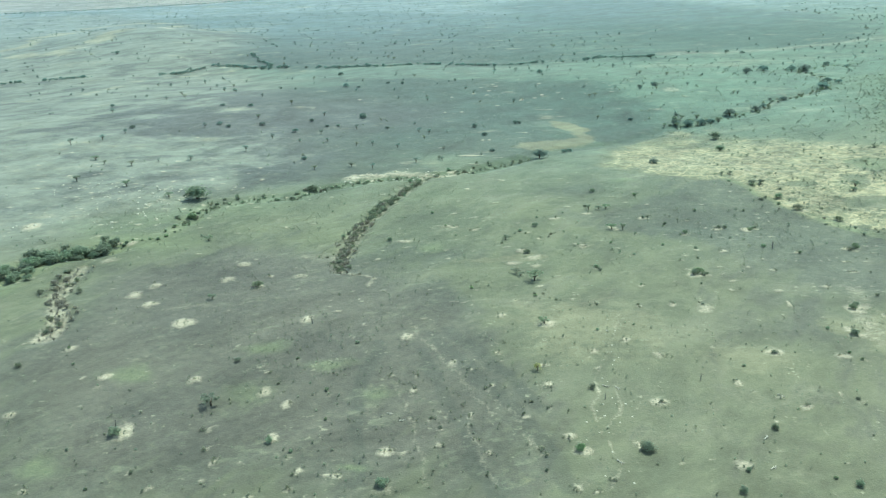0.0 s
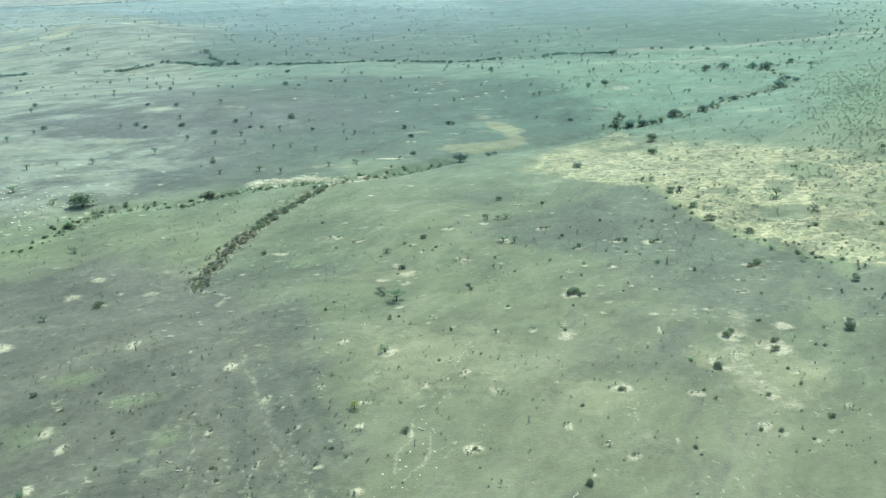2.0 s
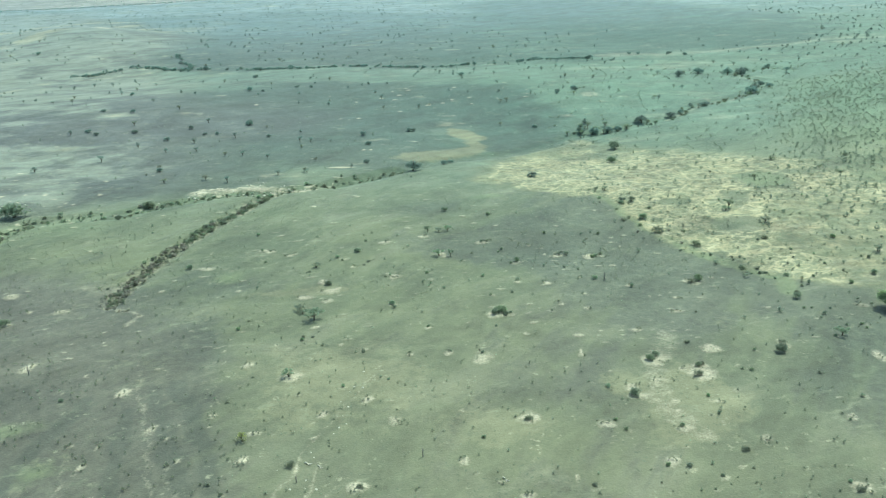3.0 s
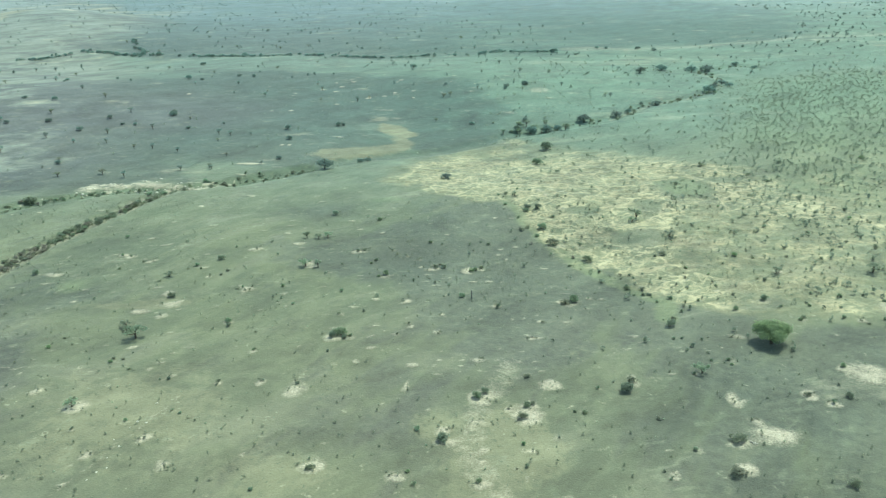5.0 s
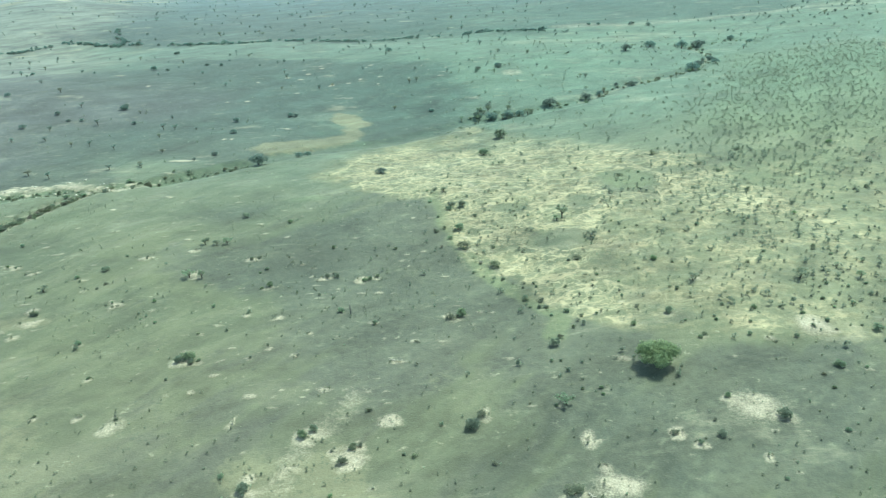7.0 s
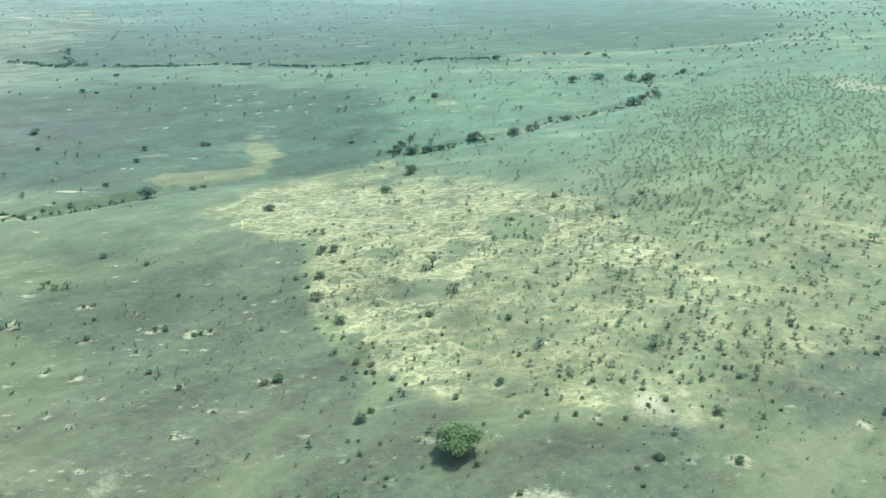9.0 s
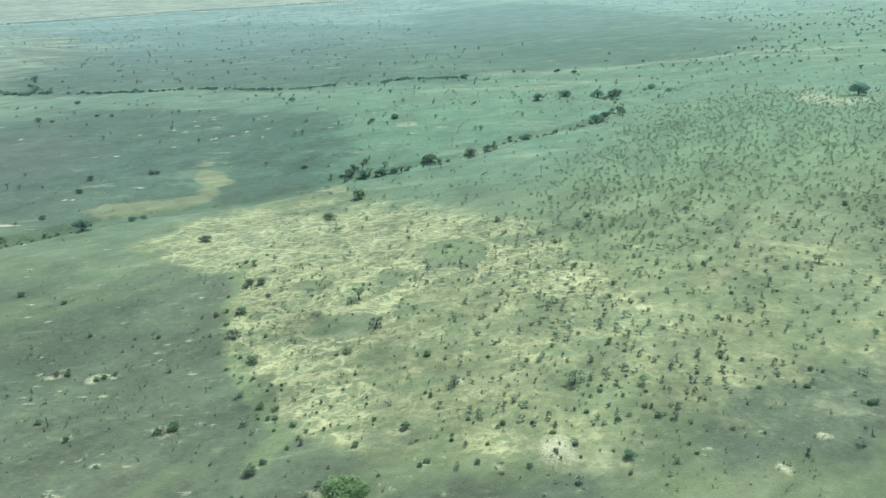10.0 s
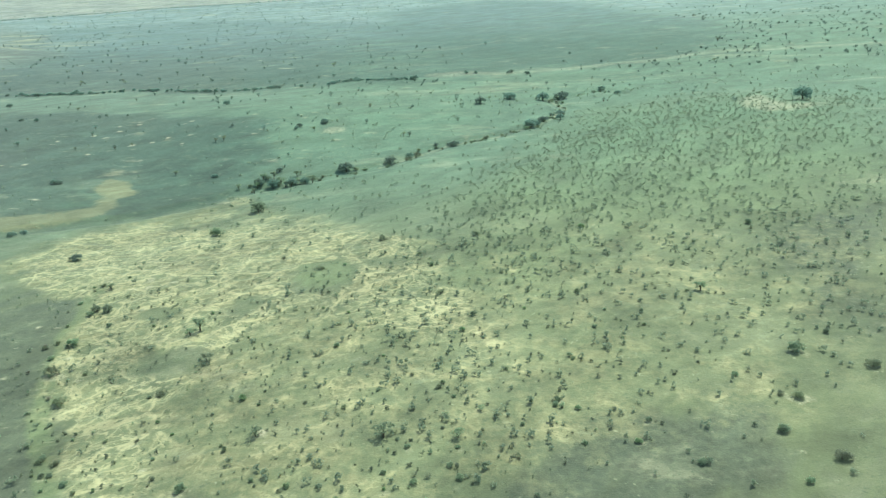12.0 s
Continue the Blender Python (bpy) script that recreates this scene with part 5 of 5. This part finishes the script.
# (line, gap, side, size, shares of brown, grey and green, group)
for line, gap, side, size, shares, group in (
        (GULLY[:4], 1.1, 2.4, 1.15, (0.1, 0.35, 0.55), "gully thicket"), (GULLY[3:], 1.0, 2.6, 1.0, (0.6, 0.3, 0.1), "gully thicket"), (GULLY_HEAD[:3], 2.0, 1.4, 0.6, (0.7, 0.3, 0.0), "gully thicket"),
        (WEST_GULLY, 1.9, 3.4, 1.15, (0.65, 0.25, 0.1), "western gully thicket"), (STREAM_MID, 2.6, 4.0, 1.0, (0.1, 0.4, 0.5), "stream bank bushes"),
        (DRY_EDGE, 7.0, 4.0, 0.9, (0.1, 0.4, 0.5), "bushes at the straw edge"), (RIVER[6:], 5.0, 4.0, 1.25, (0.0, 0.5, 0.5), "river bank bushes")):
    for x, y in along(line, gap, side):
        made = tagged(place(gully_bushes[int(rng.choice(3, p=shares))], x, y, size * rng.uniform(0.45, 1.35), rng.uniform(0.8, 1.25)), group=group)
        if "gully" not in group:
            made.name = "bank_bush"
            tagged(made, made["label"].replace("lining the eroded gully", "on a grassy stream bank"))
for x, y in along(STREAM_WEST, 1.3, 5.0):
    tagged(place(bushes[3 * int(rng.integers(2))], x, y, rng.uniform(0.9, 2.4), rng.uniform(0.8, 1.15)), group="western stream thicket")
for x, y in along(STREAM_LINK[3:], 3.0, 3.0):
    tagged(place(bushes[int(rng.integers(4))], x, y, rng.uniform(0.25, 0.85), rng.uniform(0.8, 1.1)), group="western stream thicket")

for line in (HEDGE_MID, HEDGE_JOIN, HEDGE_SPUR):
    for x, y in along(line, 17, 5.0):
        tagged(place(far_trees[int(rng.integers(3))], x, y, rng.uniform(0.45, 1.0), rng.uniform(0.9, 1.2)), group="trees of the far stream")

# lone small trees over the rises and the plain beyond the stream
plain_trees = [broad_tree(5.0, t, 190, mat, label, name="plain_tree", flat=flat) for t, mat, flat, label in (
    (4.2, LEAF_HAZED, True, "small dark umbrella-shaped tree on the open plain"), (4.8, LEAF_HAZED, False, "small dark rounded tree on the open plain"), (3.6, LEAF_GREY, True, "thin grey-green tree on the open plain"))]
for count, x0, x1, y0, y1 in ((34, -330, 40, 600, 780), (44, -420, 260, 780, 1080), (26, 160, 480, 860, 1160), (56, -620, 420, 1180, 1500), (42, 480, 980, 980, 1420)):
    for k in range(count):
        tagged(place(plain_trees[int(rng.integers(3))], rng.uniform(x0, x1), rng.uniform(y0, y1), rng.uniform(0.55, 1.25), rng.uniform(0.85, 1.3)), group="lone trees of the open plain")

# small scrub: the nearer ones singly, the rest as one cover
shrubs = [bush(2.0, t, 64, mat, label, "shrub") for t, mat, label in ((1.7, LEAF_PALE, "small dark upright shrub in straw-coloured grass"), (1.4, LEAF_GREY, "small grey-green shrub in short grass"), (1.9, LEAF_DARK, "knee to head high dark shrub on the slope"))]


def scrub_places(count, x0, x1, y0, y1, chance, salt, base=0.1, patchy=2.2):
    out, taken, tries = [], set(), 0
    while len(out) < count and tries < 60 * count:
        tries += 1
        x, y = rng.uniform(x0, x1), rng.uniform(y0, y1)
        if (int(x / 3), int(y / 3)) in taken:
            continue
        here = float(rough_field(np.array([x]), np.array([y]), 60, 3, salt)[0])
        if rng.random() < chance(x, y) * (base + patchy * max(0.0, here - 0.32)):
            out.append((x, y, rng.uniform(0.45, 1.15) ** 1.3))
            taken.add((int(x / 3), int(y / 3)))
    return out


def inside(x, y, corners):
    hit = False
    for (ax, ay), (bx, by) in zip(corners, corners[1:] + corners[:1]):
        if (ay > y) != (by > y) and x < (bx - ax) * (y - ay) / (by - ay) + ax:
            hit = not hit
    return hit


def slope(x, y):
    x, y = x + rng.normal() * 25, y + rng.normal() * 25
    return 1.0 if inside(x, y, ZONE_SLOPE) else (0.22 if inside(x, y, ZONE_STRAW) else 0.07)


for x, y, w in (*SHRUBS_a + SHRUBS_b + SHRUBS_c + SHRUBS_d + SHRUBS_e + SHRUBS_f + SHRUBS_g + SHRUBS_h + SHRUBS_i + SHRUBS_j + SHRUBS_k + SHRUBS_l + SHRUBS_m + SHRUBS_n + SHRUBS_o + SHRUBS_p + SHRUBS_q,):
    if w > 1.9:
        tagged(place(bushes[int(rng.integers(4))], x, y, w / 6.2, rng.uniform(0.85, 1.2)), group="scattered bushes")
    else:
        tagged(place(shrubs[int(rng.integers(3))], x, y, max(0.3, w / 2.6), rng.uniform(0.7, 1.2)), group="scrub of the burnt plain")
for x, y, s in scrub_places(20, 260, 480, 380, 450, slope, 21):
    tagged(place(shrubs[int(rng.integers(3))], x, y, s * 1.15, rng.uniform(0.8, 1.3)), group="scrub of the straw slope")


def cover(name, places, label, size, tall, sprays, mat, spray=0.17):
    """One joined cover of many small plants."""
    verts, faces, n = [], [], 0
    for x, y, s in places:
        w = size * s
        clumps = [(rng.normal() * 0.13 * w, rng.normal() * 0.13 * w, tall * s * rng.uniform(0.3, 0.65), 0.27 * w, 0.3 * tall * s) for _ in range(3)]
        v, f = leaves(clumps, sprays, spray * w + 0.03, 0.2)
        verts.append(v + np.array((x, y, height(x, y))))
        faces.append(f + n)
        n += len(v)
    return tagged(new(name, mesh_of(name, np.concatenate(verts), np.concatenate(faces), mat)), label, "shrubs", kind="stuff")


cover("slope_scrub", scrub_places(5400, 200, 1000, 340, 1100, lambda x, y: slope(x, y) * (0.55 + 0.45 * float(ease(500, 680, y))), 23, 0.35, 1.0), "dense small dark scrub over the far green slope", 3.6, 2.8, 26, LEAF_SAGE, 0.14)
cover("scarp_scrub", scrub_places(420, 540, 1200, 1130, 1800, lambda x, y: 0.0 if inside(x, y, ZONE_FAR) else 0.8, 41, 0.4, 0.8), "scattered dark trees and scrub beyond the pale scarp", 6.0, 5.0, 34, LEAF_HAZED)
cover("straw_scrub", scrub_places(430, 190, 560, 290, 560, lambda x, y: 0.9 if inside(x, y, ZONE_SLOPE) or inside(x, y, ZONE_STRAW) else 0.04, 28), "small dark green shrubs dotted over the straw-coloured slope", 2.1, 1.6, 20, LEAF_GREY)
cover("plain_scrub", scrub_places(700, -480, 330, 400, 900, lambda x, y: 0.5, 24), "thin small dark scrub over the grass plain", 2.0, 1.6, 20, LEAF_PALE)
cover("far_scrub", scrub_places(2200, -1300, 1300, 900, 2900, lambda x, y: 0.6 if abs(x - 100) < 0.62 * y and not inside(x, y, ZONE_FAR) else 0.0, 25), "small scattered dark trees of the far plains", 5.0, 4.2, 26, LEAF_HAZED)
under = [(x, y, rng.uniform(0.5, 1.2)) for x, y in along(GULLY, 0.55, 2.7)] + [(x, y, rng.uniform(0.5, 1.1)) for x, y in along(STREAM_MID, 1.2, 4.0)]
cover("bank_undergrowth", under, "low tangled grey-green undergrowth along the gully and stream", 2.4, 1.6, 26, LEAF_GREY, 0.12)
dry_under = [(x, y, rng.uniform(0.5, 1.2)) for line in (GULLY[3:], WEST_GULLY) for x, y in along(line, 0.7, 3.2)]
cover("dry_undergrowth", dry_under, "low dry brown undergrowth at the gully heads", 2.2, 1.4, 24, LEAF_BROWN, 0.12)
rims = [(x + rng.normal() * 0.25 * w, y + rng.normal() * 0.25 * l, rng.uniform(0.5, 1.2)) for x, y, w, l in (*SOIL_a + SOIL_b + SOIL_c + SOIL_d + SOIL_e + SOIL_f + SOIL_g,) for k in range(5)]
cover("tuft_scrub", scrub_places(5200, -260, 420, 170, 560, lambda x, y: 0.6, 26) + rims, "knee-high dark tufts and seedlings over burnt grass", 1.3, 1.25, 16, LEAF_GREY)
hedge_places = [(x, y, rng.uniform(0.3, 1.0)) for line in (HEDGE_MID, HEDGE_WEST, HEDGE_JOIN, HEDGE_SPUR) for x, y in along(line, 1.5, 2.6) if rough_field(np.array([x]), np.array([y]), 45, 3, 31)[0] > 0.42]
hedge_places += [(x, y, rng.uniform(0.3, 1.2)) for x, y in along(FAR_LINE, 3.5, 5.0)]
cover("far_thicket", hedge_places, "dark thicket along the far dry stream", 6.0, 4.2, 44, LEAF_HAZED)


def stone_mesh():
    bm = bmesh.new()
    bmesh.ops.create_icosphere(bm, subdivisions=2, radius=0.5)
    offset = Vector(rng.uniform(0, 50, 3))
    for v in bm.verts:
        v.co *= 1 + 0.45 * noise.noise(v.co * 2.2 + offset)
        v.co.z *= 0.6
    mesh = bpy.data.meshes.new("pale_rock")
    bm.to_mesh(mesh)
    bm.free()
    mesh.materials.append(STONE)
    return mesh


rocks = [stone_mesh() for _ in range(4)]
spots = list(along([(-270, 545), (-240, 555), (-191, 523), (-191, 477)], 1.7, 15)) + list(along(STREAM_WEST, 5, 6)) + list(along([(-270, 470), (-240, 480)], 4, 6)) + list(along(STREAM_MID[4:8], 4, 5)) + list(along(PALE_BANK, 4, 4))
for x, y in spots:
    rock = new("pale_rock", rocks[int(rng.integers(4))])
    s = rng.uniform(0.5, 1.9)
    rock.matrix_basis = pose(x, y, height(x, y) + 0.05 * s, 0, 0, rng.uniform(0, 360)) @ Matrix.Diagonal((s * 1.3, s, s, 1))
    tagged(rock, "pale weathered boulder lying in short grass", "rock", "boulders by the stream")


for x, y in (*along(TRAIL_1, 4.5, 3.0), *along(TRAIL_2, 4.0, 2.5)):
    rock = new("pale_stone", rocks[int(rng.integers(4))])
    s = rng.uniform(0.25, 0.7)
    rock.matrix_basis = pose(x, y, height(x, y) + 0.05 * s, 0, 0, rng.uniform(0, 360)) @ Matrix.Diagonal((s * 1.4, s, s * 0.8, 1))
    tagged(rock, "small pale stone lying beside the game trail", "stone", "stones by the trail")


def fallen(length):
    root = thing("fallen_log", "bleached fallen dead tree lying on the grass", "log", "fallen dead trees")
    h = length * 0.5
    part("trunk", *tube([(-h, 0, 0.2), (-h * 0.3, 0.12, 0.25), (h * 0.3, -0.1, 0.22), (h, 0.15, 0.3)], [0.22, 0.19, 0.14, 0.05], 7), DEADWOOD, root)
    for k in range(4):
        x = h * (-0.2 + 0.3 * k)
        out = length * rng.uniform(0.15, 0.32) * (1 if k % 2 else -1)
        part("branch", *tube(limb_path((x, 0, 0.22), (x + abs(out) * 0.7, out, rng.uniform(0.1, 0.5)), 0.2), [0.14, 0.11, 0.08, 0.03], 5), DEADWOOD, root)
    return root


for x, y, w in LOGS:
    log = fallen(max(2.2, w * rng.uniform(0.8, 1.1)))
    log.matrix_basis = pose(x, y, height(x, y) - 0.03, 0, 0, rng.uniform(-60, 60))

for master in (*thorns, *bushes, *far_trees, *dead, *gully_bushes, *plain_trees, *shrubs):
    drop(master)
